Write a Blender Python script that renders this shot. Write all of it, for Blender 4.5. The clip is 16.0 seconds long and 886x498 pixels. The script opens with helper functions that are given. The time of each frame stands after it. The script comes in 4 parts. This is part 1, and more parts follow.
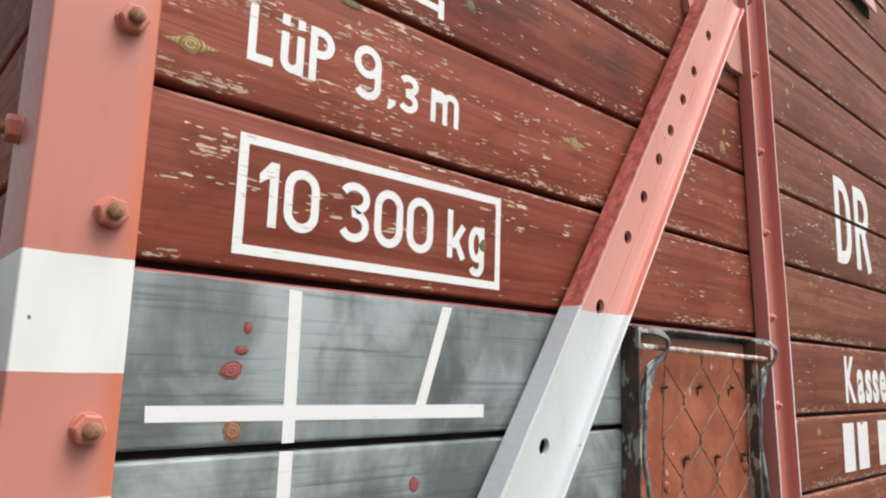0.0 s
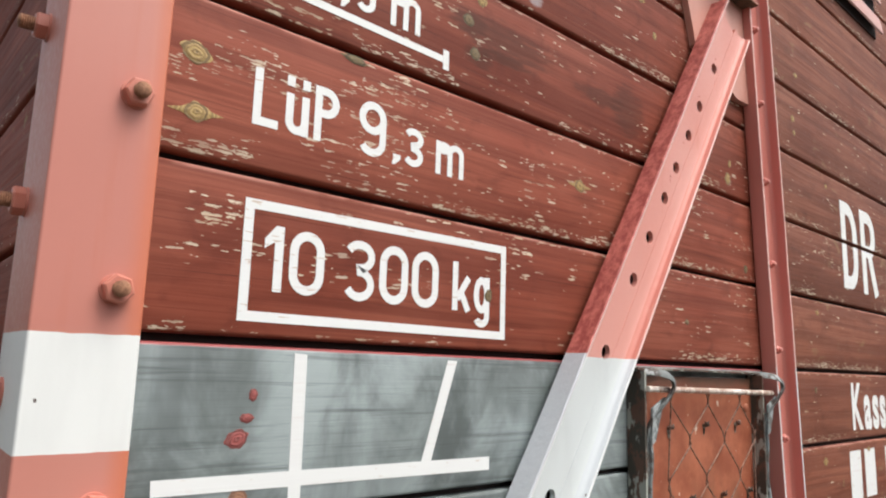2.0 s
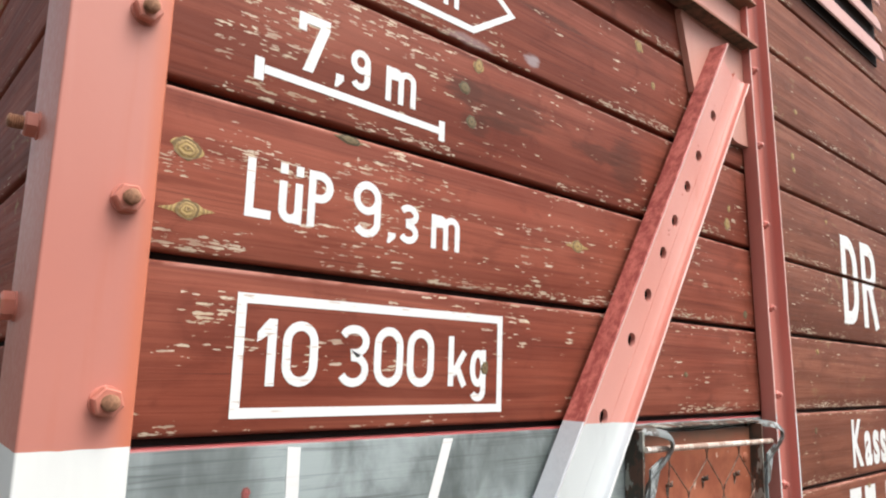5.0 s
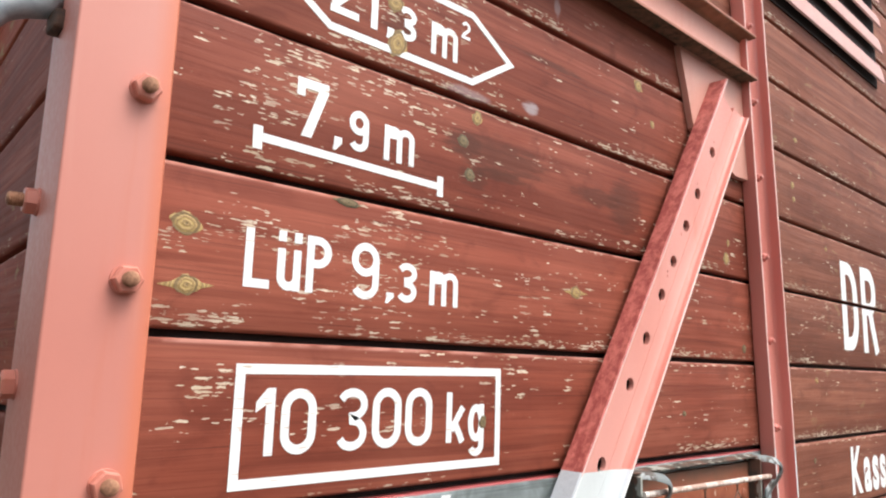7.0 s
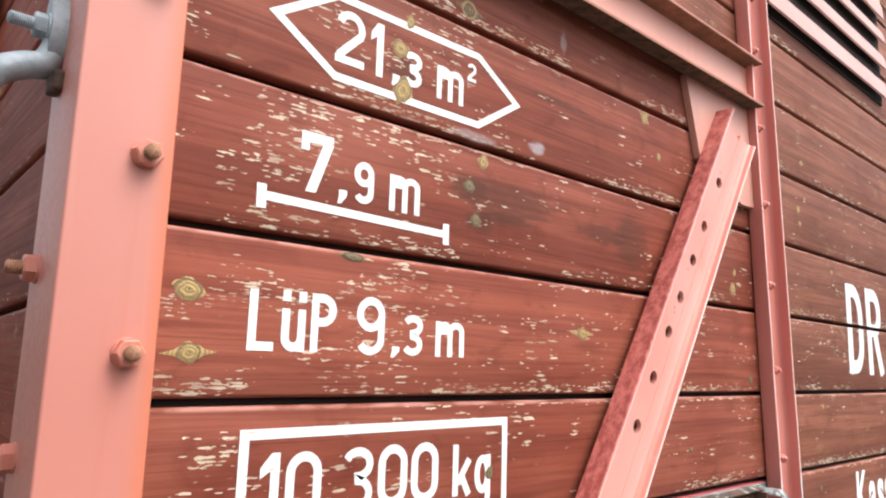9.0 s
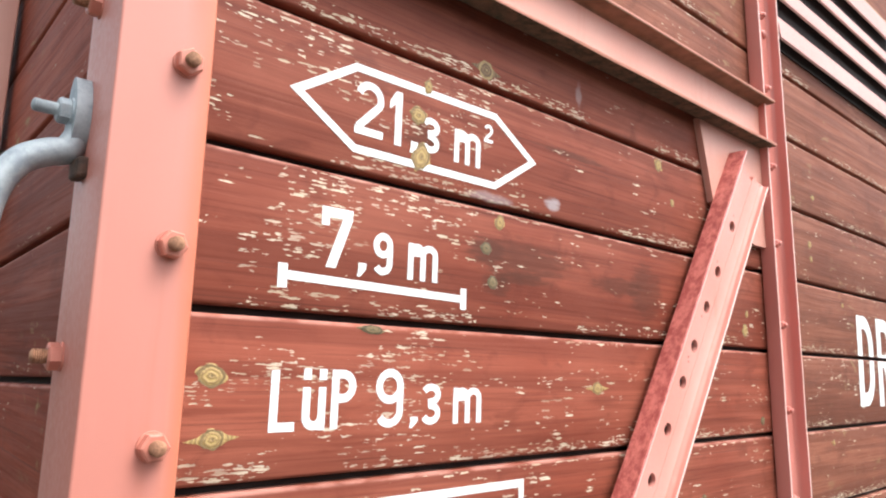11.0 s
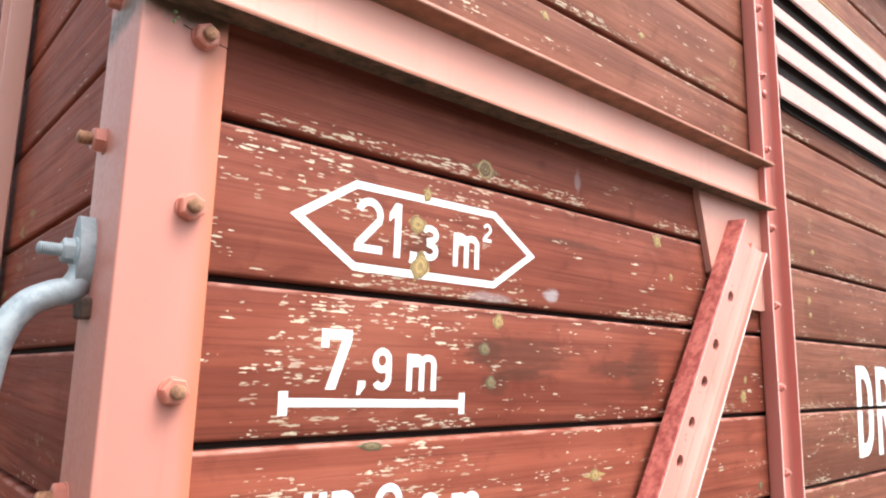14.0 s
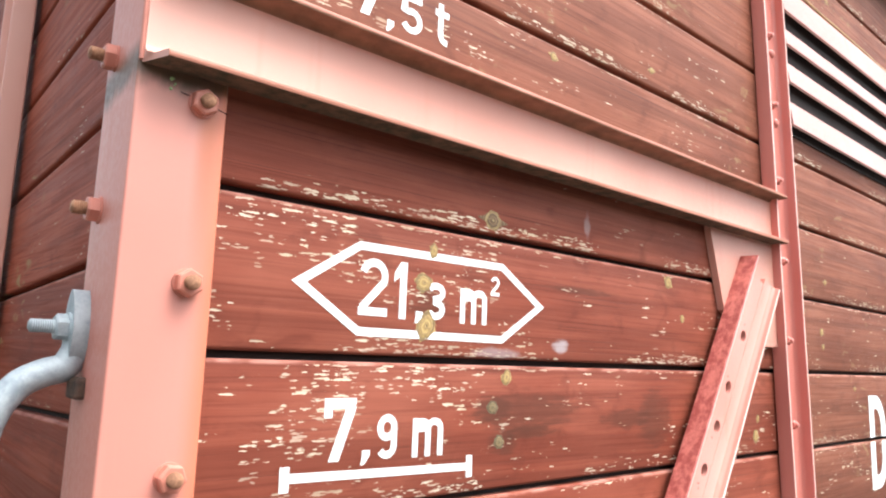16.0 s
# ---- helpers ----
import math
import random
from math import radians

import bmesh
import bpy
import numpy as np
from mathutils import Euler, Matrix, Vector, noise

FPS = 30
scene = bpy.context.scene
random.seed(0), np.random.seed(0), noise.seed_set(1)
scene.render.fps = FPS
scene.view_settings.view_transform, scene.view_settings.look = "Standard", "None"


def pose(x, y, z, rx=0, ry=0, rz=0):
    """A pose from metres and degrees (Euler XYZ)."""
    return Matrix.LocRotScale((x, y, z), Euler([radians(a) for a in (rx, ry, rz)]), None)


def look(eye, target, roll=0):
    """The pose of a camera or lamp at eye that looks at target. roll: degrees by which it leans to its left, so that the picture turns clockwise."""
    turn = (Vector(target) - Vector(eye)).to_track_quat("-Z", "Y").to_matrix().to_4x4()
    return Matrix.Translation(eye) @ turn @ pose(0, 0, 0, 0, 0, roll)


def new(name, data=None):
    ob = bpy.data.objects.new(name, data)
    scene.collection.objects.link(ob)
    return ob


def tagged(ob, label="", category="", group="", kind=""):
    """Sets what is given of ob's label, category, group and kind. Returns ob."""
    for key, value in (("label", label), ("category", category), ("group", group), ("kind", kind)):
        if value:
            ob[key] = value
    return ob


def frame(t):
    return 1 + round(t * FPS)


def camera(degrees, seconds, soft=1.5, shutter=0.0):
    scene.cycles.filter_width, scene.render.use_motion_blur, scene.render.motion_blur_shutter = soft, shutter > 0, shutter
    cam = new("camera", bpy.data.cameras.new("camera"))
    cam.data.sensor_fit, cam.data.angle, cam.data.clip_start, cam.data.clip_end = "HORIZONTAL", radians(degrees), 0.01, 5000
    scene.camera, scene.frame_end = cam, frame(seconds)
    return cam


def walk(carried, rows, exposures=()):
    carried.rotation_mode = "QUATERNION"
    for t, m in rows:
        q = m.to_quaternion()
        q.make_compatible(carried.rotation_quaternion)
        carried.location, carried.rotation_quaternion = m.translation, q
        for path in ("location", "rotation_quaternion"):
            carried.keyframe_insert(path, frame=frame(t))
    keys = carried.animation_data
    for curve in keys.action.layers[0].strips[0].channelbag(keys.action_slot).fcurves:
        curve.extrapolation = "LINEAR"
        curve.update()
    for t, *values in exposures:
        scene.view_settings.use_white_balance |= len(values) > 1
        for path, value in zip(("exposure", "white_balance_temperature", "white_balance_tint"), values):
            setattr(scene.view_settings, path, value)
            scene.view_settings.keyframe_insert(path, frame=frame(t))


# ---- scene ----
# ---- camera ----
cam = camera(64.0, 16.0, soft=2.1)
PATH = [
    (0, (-0.274, -0.565, 1.527), (1.062, 0.888, 1.853), 1.8),
    (0.5, (-0.276, -0.568, 1.539), (1.053, 0.889, 1.872), 1.7),
    (1, (-0.277, -0.567, 1.555), (1.051, 0.891, 1.887), 1.7),
    (1.5, (-0.278, -0.567, 1.570), (1.050, 0.892, 1.900), 1.7),
    (2, (-0.281, -0.569, 1.583), (1.045, 0.892, 1.912), 1.8),
    (2.5, (-0.282, -0.568, 1.596), (1.042, 0.894, 1.927), 1.7),
    (3, (-0.283, -0.566, 1.609), (1.041, 0.896, 1.938), 1.7),
    (3.5, (-0.283, -0.568, 1.620), (1.040, 0.895, 1.951), 1.6),
    (4, (-0.283, -0.570, 1.635), (1.042, 0.892, 1.962), 1.7),
    (6.5, (-0.288, -0.587, 1.715), (1.034, 0.879, 2.038), 1.8),
    (7, (-0.291, -0.588, 1.731), (1.030, 0.879, 2.050), 1.8),
    (7.5, (-0.293, -0.585, 1.748), (1.031, 0.880, 2.065), 1.8),
    (8, (-0.295, -0.583, 1.764), (1.029, 0.882, 2.079), 1.9),
    (8.5, (-0.294, -0.581, 1.776), (1.031, 0.884, 2.089), 1.8),
    (11, (-0.317, -0.576, 1.861), (1.000, 0.897, 2.172), 1.9),
    (11.5, (-0.322, -0.577, 1.880), (0.995, 0.896, 2.188), 2.0),
    (12, (-0.325, -0.580, 1.899), (0.991, 0.894, 2.207), 1.9),
    (12.5, (-0.330, -0.584, 1.921), (0.986, 0.890, 2.226), 2.0),
    (13, (-0.332, -0.592, 1.942), (0.982, 0.885, 2.244), 2.0),
    (13.5, (-0.334, -0.595, 1.963), (0.979, 0.883, 2.262), 2.1),
    (14, (-0.335, -0.598, 1.982), (0.976, 0.883, 2.281), 2.1),
    (14.5, (-0.334, -0.597, 2.001), (0.977, 0.886, 2.293), 2.1),
    (15, (-0.332, -0.594, 2.017), (0.976, 0.890, 2.311), 2.0),
    (15.5, (-0.331, -0.591, 2.034), (0.974, 0.896, 2.328), 2.0),
    (16, (-0.329, -0.583, 2.048), (0.974, 0.905, 2.347), 2.1),
]
EXPOSURES = [(0.0, 0.31, 6500, 10), (4.0, 0.47, 6500, 10), (7.0, 0.72, 6400, 10), (8.5, 0.84, 6350, 10), (11.0, 1.07, 6250, 8), (13.5, 1.23, 6250, 7), (16.0, 1.34, 6200, 7)]
walk(cam, [(t, look(eye, target, roll)) for t, eye, target, roll in PATH], EXPOSURES)

# ---- light ----
world = bpy.data.worlds.new("sky")
scene.world = world
world.use_nodes = True
wt = world.node_tree
sky = wt.nodes.new("ShaderNodeTexSky")
sky.sky_type = "NISHITA"
sky.sun_disc = False
sky.sun_elevation = radians(59)
sky.sun_rotation = radians(165)
sky.air_density, sky.dust_density = 1.0, 4.0
veil = wt.nodes.new("ShaderNodeHueSaturation")
veil.inputs["Saturation"].default_value = 0.25
wt.links.new(sky.outputs[0], veil.inputs["Color"])
wt.links.new(veil.outputs[0], wt.nodes["Background"].inputs[0])
wt.nodes["Background"].inputs[1].default_value = 0.17

sun_data = bpy.data.lights.new("sun", "SUN")
sun_data.energy, sun_data.angle, sun_data.color = 1.9, radians(34), (1.0, 0.94, 0.87)
sun_lamp = new("sun", sun_data)
sun_lamp.matrix_world = look((0.36 * 20, -0.76 * 20, 28), (0, 0, 0))

# ---- materials ----
class Nodes:
    """A short hand for building node materials."""

    def __init__(self, name):
        self.mat = bpy.data.materials.new(name)
        self.mat.use_nodes = True
        self.tree = self.mat.node_tree
        self.bsdf = self.tree.nodes["Principled BSDF"]
        self.co = self.tree.nodes.new("ShaderNodeTexCoord")
        self.info = self.tree.nodes.new("ShaderNodeObjectInfo")

    def link(self, a, b):
        self.tree.links.new(a, b)

    def value(self, socket, v):
        if isinstance(v, (int, float)):
            socket.default_value = v
        elif isinstance(v, tuple):
            socket.default_value = (*v, 1.0) if len(v) == 3 and socket.type == "RGBA" else v
        else:
            self.link(v, socket)

    def math(self, op, a, b=0.0, clamp=False):
        n = self.tree.nodes.new("ShaderNodeMath")
        n.operation, n.use_clamp = op, clamp
        self.value(n.inputs[0], a)
        self.value(n.inputs[1], b)
        return n.outputs[0]

    def ramp(self, v, a, b, to0=0.0, to1=1.0):
        n = self.tree.nodes.new("ShaderNodeMapRange")
        n.interpolation_type = "SMOOTHSTEP"
        for i, x in zip((0, 1, 2, 3, 4), (v, a, b, to0, to1)):
            self.value(n.inputs[i], x)
        return n.outputs[0]

    def mix(self, f, a, b, kind="MIX"):
        n = self.tree.nodes.new("ShaderNodeMix")
        n.data_type, n.blend_type = "RGBA", kind
        self.value(n.inputs[0], f)
        self.value(n.inputs[6], a)
        self.value(n.inputs[7], b)
        return n.outputs[2]

    def scaled(self, scale, source=None, shift=(0, 0, 0)):
        n = self.tree.nodes.new("ShaderNodeMapping")
        n.inputs["Scale"].default_value = scale
        n.inputs["Location"].default_value = shift
        self.link(source or self.co.outputs["Object"], n.inputs[0])
        return n.outputs[0]

    def noise(self, scale, size=1.0, detail=3.0, rough=0.55, shift=(0, 0, 0), source=None, warp=0.0):
        n = self.tree.nodes.new("ShaderNodeTexNoise")
        n.inputs["Scale"].default_value, n.inputs["Detail"].default_value = size, detail
        n.inputs["Roughness"].default_value, n.inputs["Distortion"].default_value = rough, warp
        self.link(self.scaled(scale, source, shift), n.inputs[0])
        return n.outputs[0]

    def flakes(self, scale, warp_scale, warp, shift=(0, 0, 0)):
        """Scattered cells: the distance from each cell's middle and two random values of the cell."""
        add = self.tree.nodes.new("ShaderNodeVectorMath")
        add.operation = "MULTIPLY_ADD"
        wobble = self.tree.nodes.new("ShaderNodeTexNoise")
        wobble.inputs["Scale"].default_value, wobble.inputs["Detail"].default_value = 1.0, 3.0
        self.link(self.scaled(warp_scale, None, shift), wobble.inputs[0])
        self.link(wobble.outputs["Color"], add.inputs[0])
        add.inputs[1].default_value = (warp, warp, warp)
        self.link(self.scaled(scale, None, shift), add.inputs[2])
        cells = self.tree.nodes.new("ShaderNodeTexVoronoi")
        cells.inputs["Scale"].default_value = 1.0
        self.link(add.outputs[0], cells.inputs["Vector"])
        split = self.tree.nodes.new("ShaderNodeSeparateColor")
        self.link(cells.outputs["Color"], split.inputs[0])
        return cells.outputs["Distance"], split.outputs[0], split.outputs[1]

    def axis(self, which, source=None):
        n = self.tree.nodes.new("ShaderNodeSeparateXYZ")
        self.link(source or self.co.outputs["Object"], n.inputs[0])
        return n.outputs[which]

    def bump(self, height, strength=0.3, distance=0.001, after=None):
        n = self.tree.nodes.new("ShaderNodeBump")
        n.inputs["Strength"].default_value, n.inputs["Distance"].default_value = strength, distance
        self.link(height, n.inputs["Height"])
        if after is not None:
            self.link(after, n.inputs["Normal"])
        return n.outputs[0]

    def finish(self, color, rough=0.5, normal=None, metal=0.0, spec=0.5):
        self.value(self.bsdf.inputs["Base Color"], color)
        self.value(self.bsdf.inputs["Roughness"], rough)
        self.value(self.bsdf.inputs["Metallic"], metal)
        self.value(self.bsdf.inputs["Specular IOR Level"], spec)
        if normal is not None:
            self.link(normal, self.bsdf.inputs["Normal"])
        return self.mat


def chip_mask(n, along, amount=0.0):
    """Short flakes of lost paint that lie along the grain, in clusters and along the board's edges."""
    def sc(a, c):
        return (a, 0.0, c) if along == "x" else (0.0, a, c)
    cluster = n.noise(sc(9.0, 24), detail=2.5, shift=(1.3, 1.3, 0.4))
    v = n.axis(1, n.co.outputs["UV"])
    if along == "x":
        px, pz = n.axis(0), n.axis(2)
        place = n.math("SUBTRACT", n.ramp(px, 0.02, 0.46, 0.50, 0.10), n.ramp(px, 1.0, 1.1, 0.0, 0.06))
        worn = n.math("MULTIPLY", n.ramp(pz, 1.745, 1.752), n.ramp(pz, 1.902, 1.895))
        place = n.math("ADD", place, n.math("MULTIPLY", worn, 0.17))
        sheltered = n.math("MULTIPLY", n.ramp(pz, 2.205, 2.222), n.ramp(pz, 2.340, 2.330))
        place = n.math("SUBTRACT", place, n.math("MULTIPLY", sheltered, 0.6))
        place = n.math("SUBTRACT", place, n.ramp(pz, 2.332, 2.338, 0.0, 0.05))
    else:
        place = 0.16
    dense = n.math("MULTIPLY", n.ramp(cluster, 0.42, 0.66, -0.10, 1.0), n.math("ADD", place, amount))
    edge = n.math("MAXIMUM", n.ramp(v, 0.15, 0.03), n.math("MULTIPLY", n.ramp(v, 0.93, 0.99), 0.6))
    patch = n.noise(sc(4.0, 5.0), detail=2.0, shift=(7.3, 7.3, 2.0))
    dense = n.math("ADD", dense, n.math("MULTIPLY", edge, n.ramp(patch, 0.40, 0.56, -0.1, 1.0 if along == "x" else 0.3)))
    if along == "x":
        for low, x0, x1, high in ((1.600, -0.03, 0.36, 0.016), (1.749, 0.06, 0.66, 0.014), (1.898, -0.06, 0.12, 0.012), (2.189, -0.04, 0.20, 0.012)):
            strip = n.math("MULTIPLY", n.ramp(pz, low + high, low + high * 0.4), n.ramp(pz, low - 0.002, low))
            strip = n.math("MULTIPLY", strip, n.math("MULTIPLY", n.ramp(px, x0, x0 + 0.05), n.ramp(px, x1, x1 - 0.10)))
            dense = n.math("ADD", dense, n.math("MULTIPLY", strip, n.ramp(cluster, 0.36, 0.55, 0.25, 0.9)))
    far, here, size = n.flakes(sc(44, 300), sc(150, 380), 1.1)
    m1 = n.math("MULTIPLY", n.ramp(n.math("SUBTRACT", n.ramp(size, 0.0, 1.0, 0.22, 0.52), far), 0.0, 0.07), n.ramp(n.math("SUBTRACT", dense, here), 0.0, 0.02))
    far, here, size = n.flakes(sc(90, 480), sc(230, 600), 0.9, (3.1, 3.1, 7.7))
    m2 = n.math("MULTIPLY", n.ramp(n.math("SUBTRACT", n.ramp(size, 0.0, 1.0, 0.16, 0.46), far), 0.0, 0.07), n.ramp(n.math("SUBTRACT", n.math("MULTIPLY", dense, 0.75), here), 0.0, 0.02))
    face = n.math("MULTIPLY", n.ramp(v, 0.010, 0.022), n.ramp(v, 0.985, 0.975))
    bare = n.noise(sc(14, 40), detail=2.0, shift=(2.2, 2.2, 5.1))
    face = n.math("MULTIPLY", face, n.ramp(bare, 0.36, 0.58, 0.45, 1.0))
    return n.math("MULTIPLY", n.math("MAXIMUM", m1, m2), face)


def plank_paint(name, along, paint, paler, amount=0.0, spots=(), scuffs=0.0, gloss=0.2, smears=()):
    """Worn paint on a board; spots: centre and half sizes of dark resin stains (x, z, wide, high); scuffs: share of olive scrapes."""
    n = Nodes(name)
    def sc(a, c):
        return (a, a * 0.5, c) if along == "x" else (a * 0.5, a, c)
    grain = n.noise(sc(4.5, 190), detail=5.0, rough=0.65, warp=0.6)
    rings = n.noise(sc(1.1, 26), detail=2.0, shift=(0.2, 0.2, 3.0), warp=1.6)
    blotch = n.noise(sc(4.0, 7.0), detail=4.0, shift=(9.0, 9.0, 1.0))
    dark = n.mix(1.0, paint, (0.55, 0.5, 0.5), "MULTIPLY")
    col = n.mix(n.ramp(blotch, 0.3, 0.72), paint, paler)
    col = n.mix(n.math("MULTIPLY", n.ramp(grain, 0.55, 0.3), 0.42), col, dark)
    mottle = n.noise(sc(15, 24), detail=4.0, rough=0.6, shift=(4.0, 4.0, 6.0), warp=0.8)
    col = n.mix(n.math("MULTIPLY", n.ramp(mottle, 0.52, 0.72), 0.5), col, dark)
    col = n.mix(n.math("MULTIPLY", n.ramp(rings, 0.60, 0.40), 0.5), col, dark)
    lines = n.noise(sc(2.6, 330), detail=3.0, rough=0.6, shift=(5.0, 5.0, 2.0), warp=0.9)
    col = n.mix(n.math("MULTIPLY", n.ramp(lines, 0.42, 0.30), 0.55), col, (0.075, 0.020, 0.013))
    for x, z, w, h in spots:
        dx = n.math("MULTIPLY", n.math("SUBTRACT", n.axis(0), x), 1 / w)
        dz = n.math("MULTIPLY", n.math("SUBTRACT", n.axis(2), z), 1 / h)
        far = n.math("ADD", n.math("MULTIPLY", dx, dx), n.math("MULTIPLY", dz, dz))
        far = n.math("ADD", far, n.math("MULTIPLY", n.math("SUBTRACT", n.noise(sc(35, 160), detail=3.0), 0.5), 1.6))
        col = n.mix(n.math("MULTIPLY", n.ramp(far, 1.0, 0.1), 0.62), col, (0.085, 0.030, 0.018))
    for x, z, w, h, much in smears:
        dx = n.math("MULTIPLY", n.math("SUBTRACT", n.axis(0), x), 1 / w)
        dz = n.math("MULTIPLY", n.math("SUBTRACT", n.axis(2), z), 1 / h)
        far = n.math("ADD", n.math("MULTIPLY", dx, dx), n.math("MULTIPLY", dz, dz))
        far = n.math("ADD", far, n.math("MULTIPLY", n.math("SUBTRACT", n.noise(sc(45, 90), detail=3.0, shift=(1, 1, 1)), 0.5), 1.8))
        col = n.mix(n.math("MULTIPLY", n.ramp(far, 1.0, 0.0), much), col, (0.50, 0.44, 0.45))
    tone = n.ramp(n.info.outputs["Random"], 0.0, 1.0, 0.86, 1.12)
    grey = n.tree.nodes.new("ShaderNodeCombineColor")
    for i in range(3):
        n.link(tone, grey.inputs[i])
    col = n.mix(1.0, col, grey.outputs[0], "MULTIPLY")
    v = n.axis(1, n.co.outputs["UV"])
    # upper arris paler: worn paint, and a lit bevel put into the colour
    arris = n.math("MULTIPLY", n.ramp(v, 0.962, 0.985), n.ramp(n.noise(sc(22, 60), detail=3.0, shift=(8, 8, 3)), 0.36, 0.62))
    col = n.mix(n.math("MULTIPLY", arris, 0.55), col, (0.52, 0.25, 0.20))
    if scuffs:
        scrape = n.noise(sc(16, 30), detail=4.0, rough=0.62, shift=(2.0, 2.0, 9.0), warp=1.2)
        where = n.noise(sc(3.2, 5.0), detail=1.0, shift=(6.0, 6.0, 2.0))
        rub = n.math("MULTIPLY", n.ramp(scrape, 0.58, 0.66), n.ramp(where, 0.52, 0.62))
        col = n.mix(n.math("MULTIPLY", rub, scuffs), col, (0.30, 0.215, 0.105))
    height = n.math("ADD", n.math("MULTIPLY", grain, 0.5), n.math("MULTIPLY", rings, 0.35))
    rough = n.ramp(grain, 0.2, 0.8, 0.70, 0.50)
    m = chip_mask(n, along, amount)
    wood = n.mix(n.noise(sc(60, 300), detail=2.0), (0.60, 0.48, 0.34), (0.42, 0.33, 0.235))
    wood = n.mix(n.ramp(n.noise(sc(7, 20), detail=1.0, shift=(5, 5, 5)), 0.35, 0.6), wood, (0.68, 0.58, 0.45))
    col = n.mix(n.math("MULTIPLY", m, 0.93), col, wood)
    height = n.math("SUBTRACT", height, n.math("MULTIPLY", m, 0.6))
    rough = n.mix(m, rough, (0.85, 0.85, 0.85))
    return n.finish(col, rough, n.bump(height, 0.6, 0.0014), spec=gloss)


RED_X = plank_paint("oxide red board paint", "x", (0.240, 0.056, 0.031), (0.325, 0.098, 0.060), spots=((0.268, 1.990, 0.034, 0.020), (0.284, 1.952, 0.030, 0.017), (0.330, 1.962, 0.060, 0.010), (0.165, 2.100, 0.030, 0.022), (0.535, 1.972, 0.075, 0.016), (0.430, 2.140, 0.090, 0.006), (0.330, 1.985, 0.11, 0.030), (0.60, 1.970, 0.05, 0.05)), smears=((0.386, 2.066, 0.019, 0.011, 0.75), (0.270, 2.054, 0.045, 0.008, 0.45), (0.440, 2.228, 0.008, 0.022, 0.35)))
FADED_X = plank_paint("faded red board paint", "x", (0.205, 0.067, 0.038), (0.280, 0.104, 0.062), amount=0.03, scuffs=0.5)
RED_Y = plank_paint("oxide red end board paint", "y", (0.240, 0.050, 0.027), (0.305, 0.075, 0.040), scuffs=0.8, gloss=0.12)


def grey_board_paint():
    n = Nodes("grey board paint")
    streak = n.noise((9, 1, 5.5), detail=5.0, rough=0.6, shift=(2.0, 0, 0.3), warp=0.5)
    grain = n.noise((3.5, 1, 150), detail=4.0, rough=0.65, warp=0.4)
    cloud = n.noise((6, 1, 9), detail=3.0, shift=(0, 0, 8))
    col = n.mix(n.ramp(streak, 0.36, 0.66), (0.105, 0.123, 0.120), (0.350, 0.405, 0.405))
    col = n.mix(n.math("MULTIPLY", n.ramp(cloud, 0.5, 0.75), 0.5), col, (0.33, 0.38, 0.39))
    col = n.mix(n.math("MULTIPLY", n.ramp(grain, 0.50, 0.3), 0.65), col, (0.06, 0.07, 0.07))
    for x, z, w, h in ((0.000, 1.560, 0.040, 0.060), (0.360, 1.560, 0.10, 0.045), (-0.050, 1.480, 0.030, 0.030), (0.16, 1.385, 0.05, 0.05)):
        dx = n.math("MULTIPLY", n.math("SUBTRACT", n.axis(0), x), 1 / w)
        dz = n.math("MULTIPLY", n.math("SUBTRACT", n.axis(2), z), 1 / h)
        far = n.math("ADD", n.math("MULTIPLY", dx, dx), n.math("MULTIPLY", dz, dz))
        far = n.math("ADD", far, n.math("MULTIPLY", n.math("SUBTRACT", n.noise((40, 1, 14), detail=3.0), 0.5), 1.8))
        col = n.mix(n.math("MULTIPLY", n.ramp(far, 1.1, 0.0), 0.6), col, (0.085, 0.098, 0.095))
    v = n.axis(1, n.co.outputs["UV"])
    lip = n.ramp(n.math("ADD", v, n.math("MULTIPLY", n.noise((30, 1, 30)), 0.012)), 0.983, 0.992)
    lip = n.math("MULTIPLY", lip, n.ramp(n.axis(2), 1.52, 1.56))
    col = n.mix(lip, col, (0.28, 0.055, 0.055))
    return n.finish(col, n.ramp(streak, 0.3, 0.7, 0.5, 0.32), n.bump(grain, 0.35, 0.001))


GREY = grey_board_paint()


